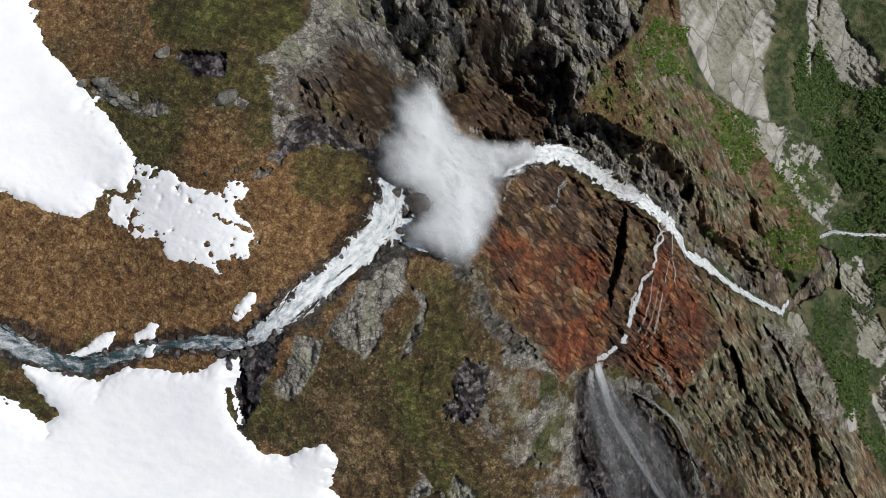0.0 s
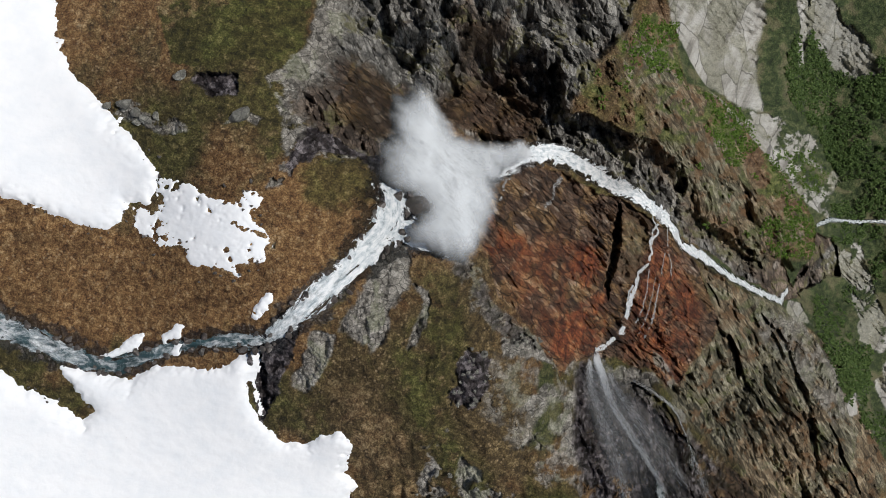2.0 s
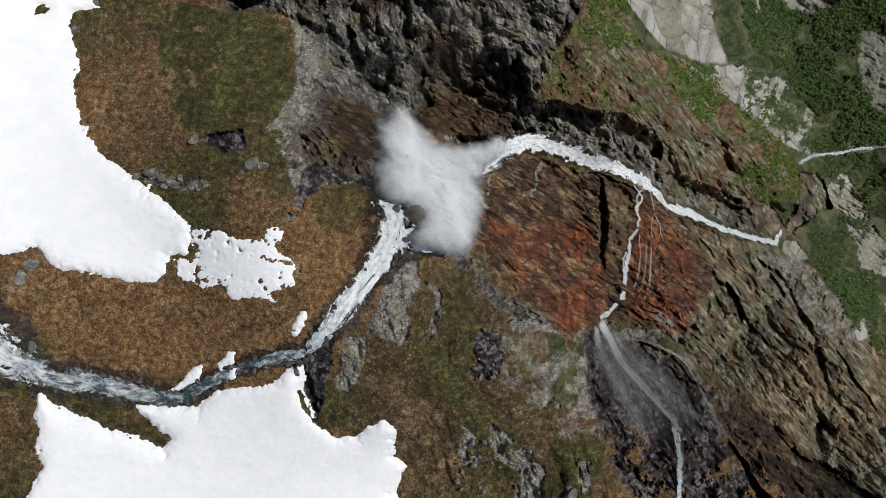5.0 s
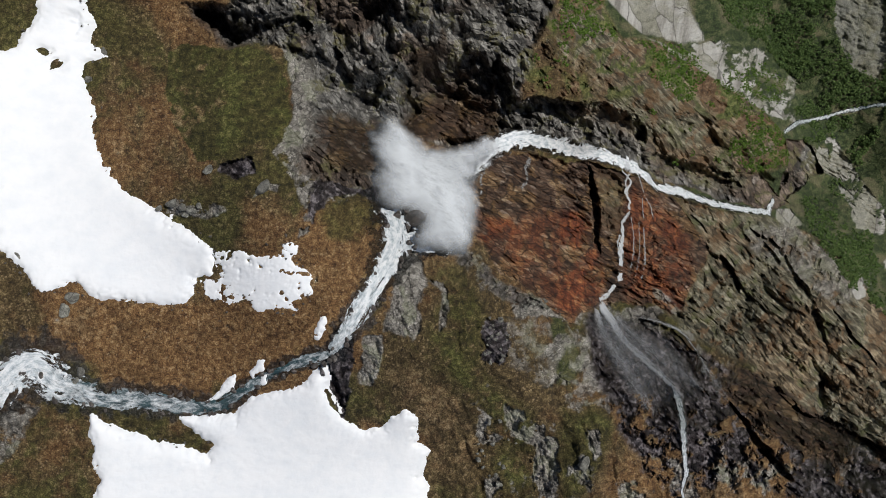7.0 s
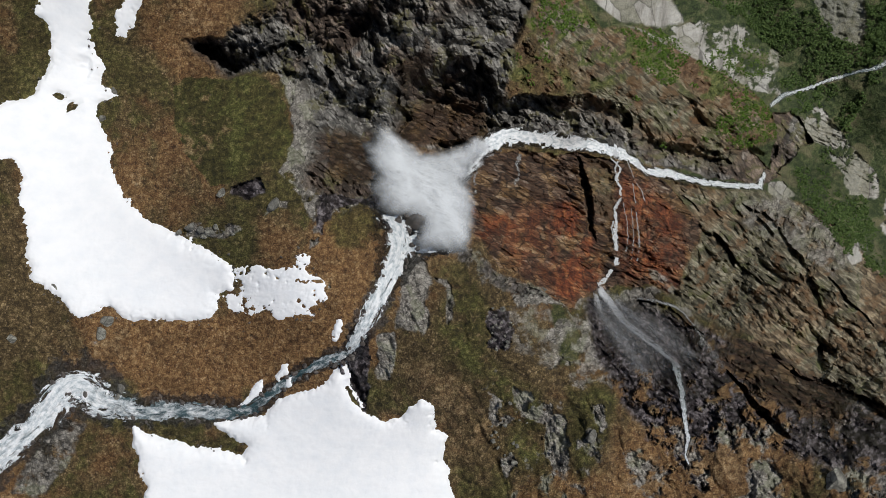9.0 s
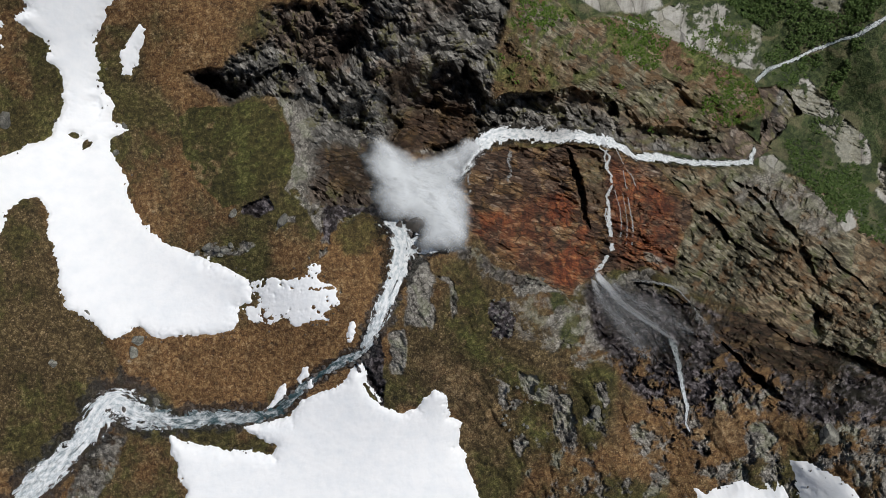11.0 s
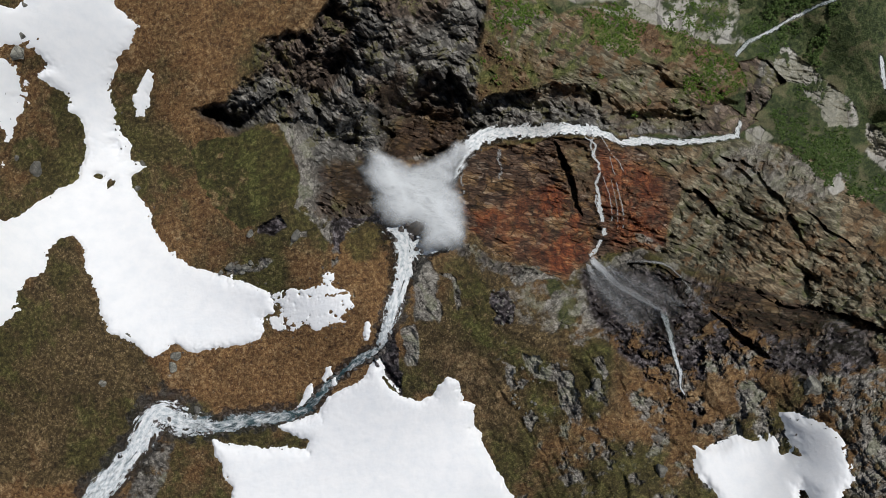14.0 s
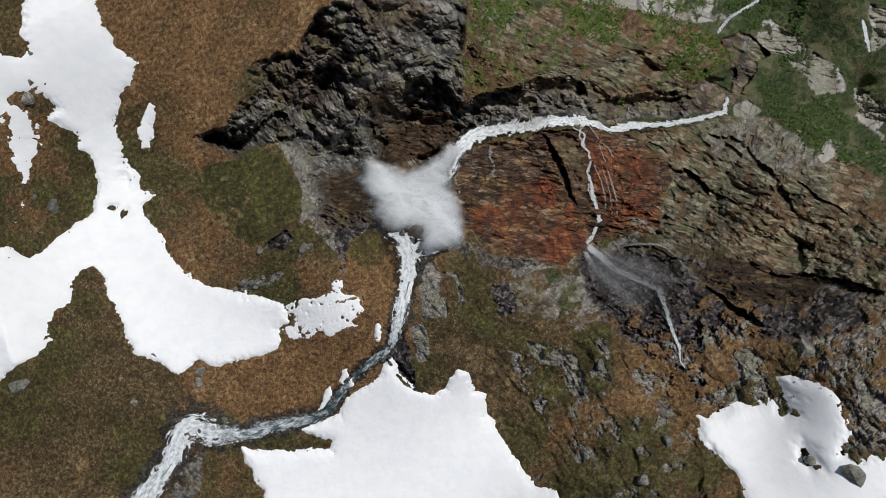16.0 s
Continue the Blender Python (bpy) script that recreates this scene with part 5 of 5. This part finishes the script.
def drops(name, label, puffs, count, size, lift, seed):
    """Spray: a drifting cloud of drops, thick at the heart of each puff and thin at its edge."""
    rng = np.random.default_rng(seed)
    p = np.array(puffs, float)
    pick = rng.choice(len(p), count, p=p[:, 2] ** 2 / (p[:, 2] ** 2).sum())
    r = np.abs(rng.normal(size=count)) * 0.48 * p[pick, 2]
    a = rng.uniform(0, 2 * np.pi, count)
    x, y = p[pick, 0] + r * np.cos(a), p[pick, 1] + r * np.sin(a)
    body = 0.75 * value_noise(x / 2.6, y / 2.6, seed) + 0.4 * value_noise(x / 0.9, y / 0.9, seed + 3)
    keep = (body > 0.34 * rng.uniform(0.2, 1.3, count)) & (r < 1.3 * p[pick, 2])
    x, y, pick = x[keep], y[keep], pick[keep]
    n = len(x)
    g = ground(x, y)
    z = g + 0.4 + lift * rng.uniform(0, 1, n) ** 1.6 * p[pick, 2] / p[:, 2].max()
    # drops hang above the place where they were thrown up
    k = (APEX - z) / (APEX - g)
    sz = size * rng.uniform(0.6, 1.5, n) * (APEX - z) / 150.0
    axis = rng.normal(size=(n, 3))
    axis /= np.linalg.norm(axis, axis=1, keepdims=True)
    return shards(name, label, np.stack([x * k, y * k, z], -1), axis, sz, sz, seed)


def veil(name, label, strands, count, seed):
    """Falling water in loose strands along courses of (x, y, width), thick in the middle of each."""
    rng = np.random.default_rng(seed)
    share = np.array([w for _, w in strands])
    place, axes = [], []
    for line, weight in strands:
        n = int(count * weight / share.sum())
        p = np.array(line, float)
        seg = np.r_[0, np.cumsum(np.hypot(*np.diff(p[:, :2], axis=0).T))]
        at = rng.uniform(0, 1, n) ** 1.15 * seg[-1]
        x, y, w = [np.interp(at, seg, p[:, i]) for i in range(3)]
        ahead = [np.interp(at + 0.5, seg, p[:, i]) - np.interp(at - 0.5, seg, p[:, i]) for i in range(2)]
        ln = np.hypot(*ahead) + 1e-9
        thread = np.floor(rng.uniform(0, 9, n))
        off = (hashed(thread, thread * 0 + seed, thread * 0 + len(place)) - 0.5) * 0.75 + rng.normal(size=n) * 0.13 + 0.1 * np.sin(at / 2.0 + thread)
        x, y = x - ahead[1] / ln * off * w, y + ahead[0] / ln * off * w
        z = ground(x, y)
        dz = (ground(x + ahead[0] / ln, y + ahead[1] / ln) - z)
        a = np.stack([ahead[0] / ln, ahead[1] / ln, dz], -1)
        place.append(np.stack([x, y, z + 0.5 + 1.8 * rng.uniform(0, 1, n)], -1))
        axes.append(a / np.linalg.norm(a, axis=1, keepdims=True))
    place, axes = np.concatenate(place), np.concatenate(axes)
    n = len(place)
    k = (APEX - place[:, 2]) / 150.0
    return shards(name, label, place, axes, rng.uniform(0.3, 1.5, n) * k, rng.uniform(0.015, 0.04, n) * k, seed)


def mist_material():
    """Fine spray: drops too small to tell apart, lit from all sides and half clear."""
    mat, nt, bsdf = nodes_of("fine_spray")
    thick = nt.nodes.new("ShaderNodeAttribute")
    thick.attribute_name = "thickness"
    p = coords(nt, 1.0, (1.0, 1.6, 2.2), 28.0)
    wisps = calc(nt, "ADD", calc(nt, "MULTIPLY", noisy(nt, p, 0.16, 6, 0.55, 0.6), 0.8), calc(nt, "MULTIPLY", noisy(nt, p, 0.9, 5, 0.6), 0.3))
    link(nt, calc(nt, "MULTIPLY", thick.outputs["Fac"], value(nt, wisps, 0.3, 0.66, 0.45, 1.15)), bsdf.inputs["Alpha"])
    bsdf.inputs["Base Color"].default_value = (0.87, 0.915, 0.95, 1)
    bsdf.inputs["Roughness"].default_value = 1.0
    bsdf.inputs["Specular IOR Level"].default_value = 0.0
    up = nt.nodes.new("ShaderNodeCombineXYZ")
    for i, a in enumerate((0.3, 0.15, 0.94)):
        up.inputs[i].default_value = a
    link(nt, up.outputs[0], bsdf.inputs["Normal"])
    return mat


FINE_MAT = mist_material()


def mist(name, label, outline, heart, layers, lift, dense, seed):
    """Drifting spray as billowing veils one above the other, thick in the middle and thin at the rim."""
    pts = np.array(outline)
    lo, hi = pts.min(0) - 4, pts.max(0) + 4
    x, y = np.meshgrid(np.arange(lo[0], hi[0], 0.45), np.arange(lo[1], hi[1], 0.45))
    sd = inside(outline, x + 1.6 * fbm(x / 5, y / 5, 4, seed), y + 1.6 * fbm(x / 5, y / 5, 4, seed + 9), 6.0)
    body = 0.58 + 0.42 * smooth(1.5, 0.4, beside(heart, x, y)[0])
    g = ground(x, y)
    verts, faces, thick, base = [], [], [], 0
    for i in range(layers):
        f = i / (layers - 1)
        z = g + 0.8 + lift * f + 1.2 * fbm(x / 4, y / 4, 3, seed + 20 * i)
        a = dense * body * smooth(-1.6, 5.0 + 2.0 * f, sd - 0.6 * f + 1.7 * fbm(x / 3.0, y / 4.0, 5, seed + 31 * i, 0.55)) * smooth(-0.75, 0.25, fbm(x / 6, y / 8, 4, seed + 57 * i) + 0.35)
        k = (APEX - z) / (APEX - g)
        q = quads(*x.shape)
        q = q[(a.ravel()[q] > 0.004).any(1)]
        verts.append(np.stack([x * k, y * k, z], -1).reshape(-1, 3))
        faces.append(q + base)
        thick.append(a.ravel())
        base += x.size
    used, inv = np.unique(np.concatenate(faces), return_inverse=True)
    me = mesh_from(name, np.concatenate(verts)[used], inv.reshape(-1, 4), [FINE_MAT])
    me.attributes.new("thickness", "FLOAT", "POINT").data.foreach_set("value", np.concatenate(thick)[used].astype(np.float32))
    return tagged(new(name, me), label, "spray", kind="stuff")


mist("waterfall_spray", "white cloud of fine spray over the plunge of the waterfall", SPRAY_BODY, SPRAY_CORE, 5, 9.0, 0.68, 5)
mist("brook_mist", "thin grey mist of the side waterfall over dark rock", VEIL_BODY, STRAND_MAIN, 4, 5.0, 0.045, 15)
drops("spray_drops", "coarse white drops flung up by the waterfall", SPRAY_PUFFS, 40000, 0.06, 12.0, 5)
drops("brook_spray", "thin haze of drops over dark wet rock", VEIL_PUFFS, 2500, 0.05, 5.0, 6)
drops("river_spray", "white splash along the head of the gorge river", RIVER_PUFFS, 26000, 0.11, 3.0, 7)
veil("brook_fall", "white strands of the side waterfall over dark rock", [(STRAND_MAIN, 1.0), (STRAND_WEST, 0.34), (STRAND_EAST, 0.2), (STRAND_SIDE, 0.1)], 12000, 8)


# ------------------------------------------------------------------ stones
def stone_material():
    mat, nt, bsdf = nodes_of("lichened_stone")
    p = coords(nt)
    info = nt.nodes.new("ShaderNodeObjectInfo")
    c = rock_colour(nt, broken(nt, p, 1.1), (0.08, 0.078, 0.066), (0.26, 0.255, 0.215), (0.47, 0.465, 0.39))
    c = mixed(nt, value(nt, info.outputs["Random"], 0.0, 1.0, 0.0, 0.55), c, (0.07, 0.066, 0.06))
    link(nt, c, bsdf.inputs["Base Color"])
    bsdf.inputs["Roughness"].default_value = 0.85
    bumped(nt, bsdf, noisy(nt, p, 3.0, 8, 0.7), 0.6, 0.2)
    return mat


STONE_MAT = stone_material()


def stone_mesh(seed, flat=0.55):
    rng = random.Random(seed)
    bm = bmesh.new()
    bmesh.ops.create_icosphere(bm, subdivisions=2, radius=0.5)
    planes = []
    for _ in range(15):
        d = Vector((rng.gauss(0, 1), rng.gauss(0, 1), rng.gauss(0, 1))).normalized()
        planes.append((d, rng.uniform(0.2, 0.37)))
    for vert in bm.verts:
        for d, h in planes:
            over = vert.co.dot(d) - h
            if over > 0:
                vert.co -= d * over
        vert.co *= 1 + 0.08 * noise.noise(vert.co * 4 + Vector((seed, 0, 0)))
    sx, sy = rng.uniform(0.95, 1.25), rng.uniform(0.75, 1.0)
    for vert in bm.verts:
        vert.co = Vector((vert.co.x * sx, vert.co.y * sy, vert.co.z * flat))
    me = bpy.data.meshes.new("stone")
    bm.to_mesh(me)
    bm.free()
    me.materials.append(STONE_MAT)
    return me


STONE_MESHES = [stone_mesh(i, 0.4 + 0.06 * i) for i in range(6)]


def stone(name, x, y, size, label, seed, group=""):
    rng = random.Random(seed)
    ob = new(name, STONE_MESHES[seed % 6])
    g = float(ground(np.array([x]), np.array([y]))[0])
    ob.matrix_world = pose(x, y, g + (0.07 if size < 5 else -0.06) * size, rng.uniform(-10, 10), rng.uniform(-10, 10), rng.uniform(0, 360)) @ Matrix.Diagonal((size, size, size, 1))
    return tagged(ob, label, "rock", group)


for i, (x, y, w) in enumerate(STONES_SHELF + STONES_WEST + STONES_EAST):
    where = "grey lichened boulder on brown heath" if w > 2.5 else "small grey stone in the heath"
    stone("boulder", x, y, w, where, i, "boulders on the shelf")


WET_STONE_MAT = STONE_MAT.copy()
WET_STONE_MAT.name = "wet_stone"
for node in WET_STONE_MAT.node_tree.nodes:
    if node.type == "VALTORGB":
        for e, c in zip(node.color_ramp.elements, ((0.02, 0.016, 0.014), (0.085, 0.066, 0.056), (0.22, 0.19, 0.165))):
            e.color = (*c, 1)
WET_STONE_MAT.node_tree.nodes["Principled BSDF"].inputs["Roughness"].default_value = 0.4
for i, (x, y, w) in enumerate(STONES_BRINK):
    ob = stone("wet_boulder", x, y, w * 1.15, "dark wet boulder splitting the water at the brink", 40 + i, "boulders at the brink")
    ob.data = wet_meshes[i % 6] if i > 5 else ob.data.copy()
    if i < 6:
        ob.data.materials[0] = WET_STONE_MAT
        wet_meshes = [ob.data] if i == 0 else wet_meshes + [ob.data]
    ob.matrix_world = Matrix.Translation((0, 0, 0.42 * w)) @ ob.matrix_world @ Matrix.Diagonal((1, 1, 1.3, 1))


def bank_stones(line, count, lo, hi, seed):
    """Dark rocks along both edges of running water."""
    rng = random.Random(seed)
    for i in range(count):
        j = rng.randrange(len(line) - 1)
        (x0, y0, w0), (x1, y1, w1) = line[j], line[j + 1]
        f, ln = rng.random(), math.hypot(x1 - x0, y1 - y0)
        off = rng.choice((-1, 1)) * rng.uniform(0.36, 0.66) * (w0 + f * (w1 - w0))
        ob = stone("bank_rock", x0 + f * (x1 - x0) - off * (y1 - y0) / ln, y0 + f * (y1 - y0) + off * (x1 - x0) / ln, rng.uniform(lo, hi), "small dark wet rock at the water's edge", seed * 10 + i, "wet rocks along the water")
        ob.data = wet_meshes[i % 6]
        ob.location.z += 0.15


bank_stones(STREAM, 70, 0.5, 1.5, 51)
bank_stones(CASCADE, 44, 0.5, 1.7, 52)
bank_stones(RIVER[2:11], 34, 0.8, 2.4, 53)


def scatter_stones(poly, count, lo, hi, seed, label):
    rng = random.Random(seed)
    p = np.array(poly)
    done = 0
    while done < count:
        x, y = rng.uniform(p[:, 0].min(), p[:, 0].max()), rng.uniform(p[:, 1].min(), p[:, 1].max())
        if inside(poly, np.array([x]), np.array([y]))[0] > 0:
            stone("rock", x, y, rng.uniform(lo, hi) * rng.uniform(0.6, 1.0), label, seed * 100 + done, "loose rocks")
            done += 1


def rim_stones(line, count, seed):
    """Small stones and clods melting out along the rim of the snow."""
    rng = random.Random(seed)
    for i in range(count):
        j = rng.randrange(len(line) - 1)
        (x0, y0), (x1, y1) = line[j], line[j + 1]
        f = rng.random()
        ob = stone("rim_stone", x0 + f * (x1 - x0) + rng.gauss(0, 0.9), y0 + f * (y1 - y0) + rng.gauss(0, 0.9), rng.uniform(0.3, 0.75), "small dark stone melting out at the snow's rim", seed * 10 + i, "stones along the snow")
        ob.data = wet_meshes[i % 6]
        ob.location.z += 0.25


rim_stones(SNOW_WEST[2:16], 40, 61)
rim_stones(SNOW_WEST[20:34], 36, 62)
rim_stones(SNOW_SPUR, 34, 63)
rim_stones(SNOW_ISLAND, 30, 64)
rim_stones(SNOW_EAST[:18], 30, 65)
rim_stones(SNOW_SOUTH[:8], 14, 66)
scatter_stones(DARK_SCREE, 26, 0.5, 1.3, 3, "dark angular rock in a patch of rubble")
scatter_stones(RIB_WEST, 24, 0.5, 1.8, 4, "grey broken rock among heath")
scatter_stones(SCARP_ROCK, 18, 0.6, 1.8, 5, "grey broken rock on the scarp")
scatter_stones(GREY_RIM, 14, 0.4, 1.0, 6, "small grey rock on the bare rim")
scatter_stones(RIB_SOUTH, 10, 0.6, 1.6, 7, "pale grey broken rock on the rib")


# ------------------------------------------------------------------ trees and bushes
def leaf_material(name, dark, light):
    mat, nt, bsdf = nodes_of(name)
    geo = nt.nodes.new("ShaderNodeNewGeometry")
    n = noisy(nt, coords(nt), 0.12, 4, 0.6)
    f = calc(nt, "ADD", calc(nt, "MULTIPLY", geo.outputs["Random Per Island"], 0.6), calc(nt, "MULTIPLY", n, 0.45))
    link(nt, ramp(nt, f, [(0.15, dark), (0.85, light)]), bsdf.inputs["Base Color"])
    bsdf.inputs["Roughness"].default_value = 0.7
    bsdf.inputs["Specular IOR Level"].default_value = 0.15
    return mat


LEAF_MAT = leaf_material("birch_leaves", (0.034, 0.066, 0.018), (0.125, 0.185, 0.055))
BUSH_MAT = leaf_material("willow_leaves", (0.035, 0.075, 0.012), (0.16, 0.26, 0.045))
BARK_MAT = plain_material("birch_bark", (0.3, 0.28, 0.25), 0.9, 0.4, 4.0)


def crown_arrays(rng, clumps, high, wide, leaves=5):
    """A crown of many leafy clumps with an uneven outline; unit tree of height 1."""
    vs, fs = [], []
    for _ in range(clumps):
        a, r = rng.uniform(0, 2 * np.pi), wide * math.sqrt(rng.uniform(0, 1))
        zc = high * (0.35 + 0.65 * rng.uniform(0, 1) ** 0.8 * (1 - 0.6 * (r / wide) ** 2))
        c = np.array([r * math.cos(a), r * math.sin(a), zc])
        for _ in range(leaves):
            o = c + rng.normal(size=3) * 0.07
            sz = rng.uniform(0.12, 0.24)
            d = rng.normal(size=(3, 3))
            d[:, 2] *= 0.55
            d /= np.linalg.norm(d, axis=1, keepdims=True)
            b = len(vs)
            vs += [o + d[0] * sz, o + d[1] * sz, o + d[2] * sz, o - (d[0] + d[1] + d[2]) * 0.4 * sz + np.array([0, 0, 0.4 * sz])]
            fs += [(b, b + 1, b + 3), (b + 1, b + 2, b + 3), (b + 2, b, b + 3), (b, b + 2, b + 1)]
    return np.array(vs), np.array(fs)


def trunk_mesh(rng):
    bm = bmesh.new()
    limbs = [((0, 0, -0.05), (0.02, 0.01, 0.75), 0.035)] + [((0.01, 0, rng.uniform(0.25, 0.5)), (0.22 * math.cos(a), 0.22 * math.sin(a), rng.uniform(0.55, 0.75)), 0.014) for a in (0.4, 2.3, 4.4)]
    for a, b, r in limbs:
        d = Vector(b) - Vector(a)
        bmesh.ops.create_cone(bm, segments=6, radius1=r, radius2=0.3 * r, depth=d.length, matrix=Matrix.Translation((Vector(a) + Vector(b)) / 2) @ d.to_track_quat("Z", "Y").to_matrix().to_4x4())
    me = bpy.data.meshes.new("trunk")
    bm.to_mesh(me)
    bm.free()
    me.materials.append(BARK_MAT)
    return me


def plant(name, kind, crown, trunk, label, category):
    root = new(name)
    a, b = new("trunk" if kind == "tree" else "stem", trunk), new("crown", crown)
    a.parent = b.parent = root
    return tagged(root, label, category)


rng = np.random.default_rng(77)
TREE_CROWNS = [crown_arrays(rng, 8, 0.95, 0.42, 3) for _ in range(5)]
BUSH_CROWNS = [crown_arrays(rng, 7, 0.6, 0.55, 3) for _ in range(4)]


def spots(test, count, seed, box):
    """Random places on the fan whose ground passes the test."""
    r = np.random.default_rng(seed)
    u, v = r.uniform(box[0], box[1], count), r.uniform(box[2], box[3], count)
    d = depth(u, v)
    x, y = u * d, v * d
    keep = test(x, y, d, r)
    return x[keep], y[keep], APEX - d[keep], d[keep], r


def joined(name, label, crowns, mat, x, y, z, size, r):
    vs, fs, base = [], [], 0
    for i in range(len(x)):
        cv, cf = crowns[i % len(crowns)]
        a = r.uniform(0, 6.28)
        m = np.array([[math.cos(a), -math.sin(a), 0], [math.sin(a), math.cos(a), 0], [0, 0, 1]])
        vs.append(cv @ m.T * size[i] + (x[i], y[i], z[i] - 0.1 * size[i]))
        fs.append(cf + base)
        base += len(cv)
    ob = new(name, mesh_from(name, np.concatenate(vs), np.concatenate(fs), [mat], False))
    return tagged(ob, label, "trees" if "forest" in name else "bushes", kind="stuff")


def in_forest(x, y, d, r):
    k = d / APEX
    s, t = x / k, y / k
    bare = np.maximum.reduce([inside(q, x, y, 60.0) / k for q in (PALE_CLIFF, PALE_RIBS, PALE_LEDGES, PALE_STRIP, SCREE, SCREE_EAST, BOSS_A, BOSS_B, BOSS_C, RIB_EAST, RIB_DARK, PALE_KNOB)])
    water = beside(FAR_RIVER, x, y, 60.0)[0]
    return (inside(FOREST, x, y, 60.0) / k + 1.5 * fbm(s / 5, t / 5, 3, 9) > 0) & (bare + 0.8 * fbm(s / 3, t / 3, 3, 19) < 0) & (water > 1.6) & (fbm(s / 7, t / 7, 4, 29) + r.uniform(-0.2, 0.2, x.shape) > -0.25)


def in_bushes(x, y, d, r):
    k = d / APEX
    s, t = x / k, y / k
    edge = np.maximum(inside(GREEN_SLOPE, x, y, 60.0), inside(PALE_LEDGES, x, y, 60.0) - 20.0) / k
    return (edge > 0) & (fbm(s / 5, t / 5, 4, 59) + 0.5 * smooth(6.0, 0.0, -inside(PALE_LEDGES, x, y, 60.0) / k) + 0.4 * smooth(46.0, 54.0, s) + 0.55 * smooth(-3.0, 2.0, np.maximum(inside(BUSH_BAND, x, y, 60.0), inside(BUSH_EAST, x, y, 60.0)) / k) - 0.34 + r.uniform(-0.15, 0.15, x.shape) > 0.12)


fx, fy, fz, fd, fr = spots(in_forest, 26000, 12, (0.35, 0.8, -0.2, 0.66))
size = fr.uniform(5.0, 10.0, len(fx)) * np.clip(fd / 900, 0.6, 1.05)
cut = 220
tree_meshes = [mesh_from("crown", cv, cf, [LEAF_MAT], False) for cv, cf in TREE_CROWNS]
trunk = trunk_mesh(random.Random(4))
protos = [plant("birch_tree", "tree", m, trunk, "broad green birch on the steep valley side", "tree") for m in tree_meshes]
for i in range(cut):
    m = Matrix.Translation((fx[i], fy[i], fz[i] - 0.5)) @ Matrix.Rotation(fr.uniform(0, 6.28), 4, "Z") @ Matrix.Diagonal((size[i], size[i], size[i], 1))
    ob = protos[i] if i < 5 else copy_thing(protos[i % 5], Matrix())
    ob.matrix_basis = m
    tagged(ob, group="birches of the valley side")
joined("forest", "dense green birch woods on the valley side", TREE_CROWNS, LEAF_MAT, fx[cut:], fy[cut:], fz[cut:], size[cut:], fr)

bx, by, bz, bd, br = spots(in_bushes, 16000, 13, (0.05, 0.62, 0.1, 0.6))
bsize = br.uniform(1.4, 4.0, len(bx)) * np.clip(bd / 380, 0.6, 1.3)
cut = 80
bush_meshes = [mesh_from("crown", cv, cf, [BUSH_MAT], False) for cv, cf in BUSH_CROWNS]
protos = [plant("willow_bush", "bush", m, trunk, "bright green willow bush on the grassy slope", "bush") for m in bush_meshes]
for i in range(min(cut, len(bx))):
    m = Matrix.Translation((bx[i], by[i], bz[i] - 0.1)) @ Matrix.Rotation(br.uniform(0, 6.28), 4, "Z") @ Matrix.Diagonal((bsize[i], bsize[i], bsize[i], 1))
    ob = protos[i] if i < 4 else copy_thing(protos[i % 4], Matrix())
    ob.matrix_basis = m
    tagged(ob, group="bushes of the green slope")
joined("slope_bushes", "bright green willow scrub on the grassy slope", BUSH_CROWNS, BUSH_MAT, bx[cut:], by[cut:], bz[cut:], bsize[cut:], br)
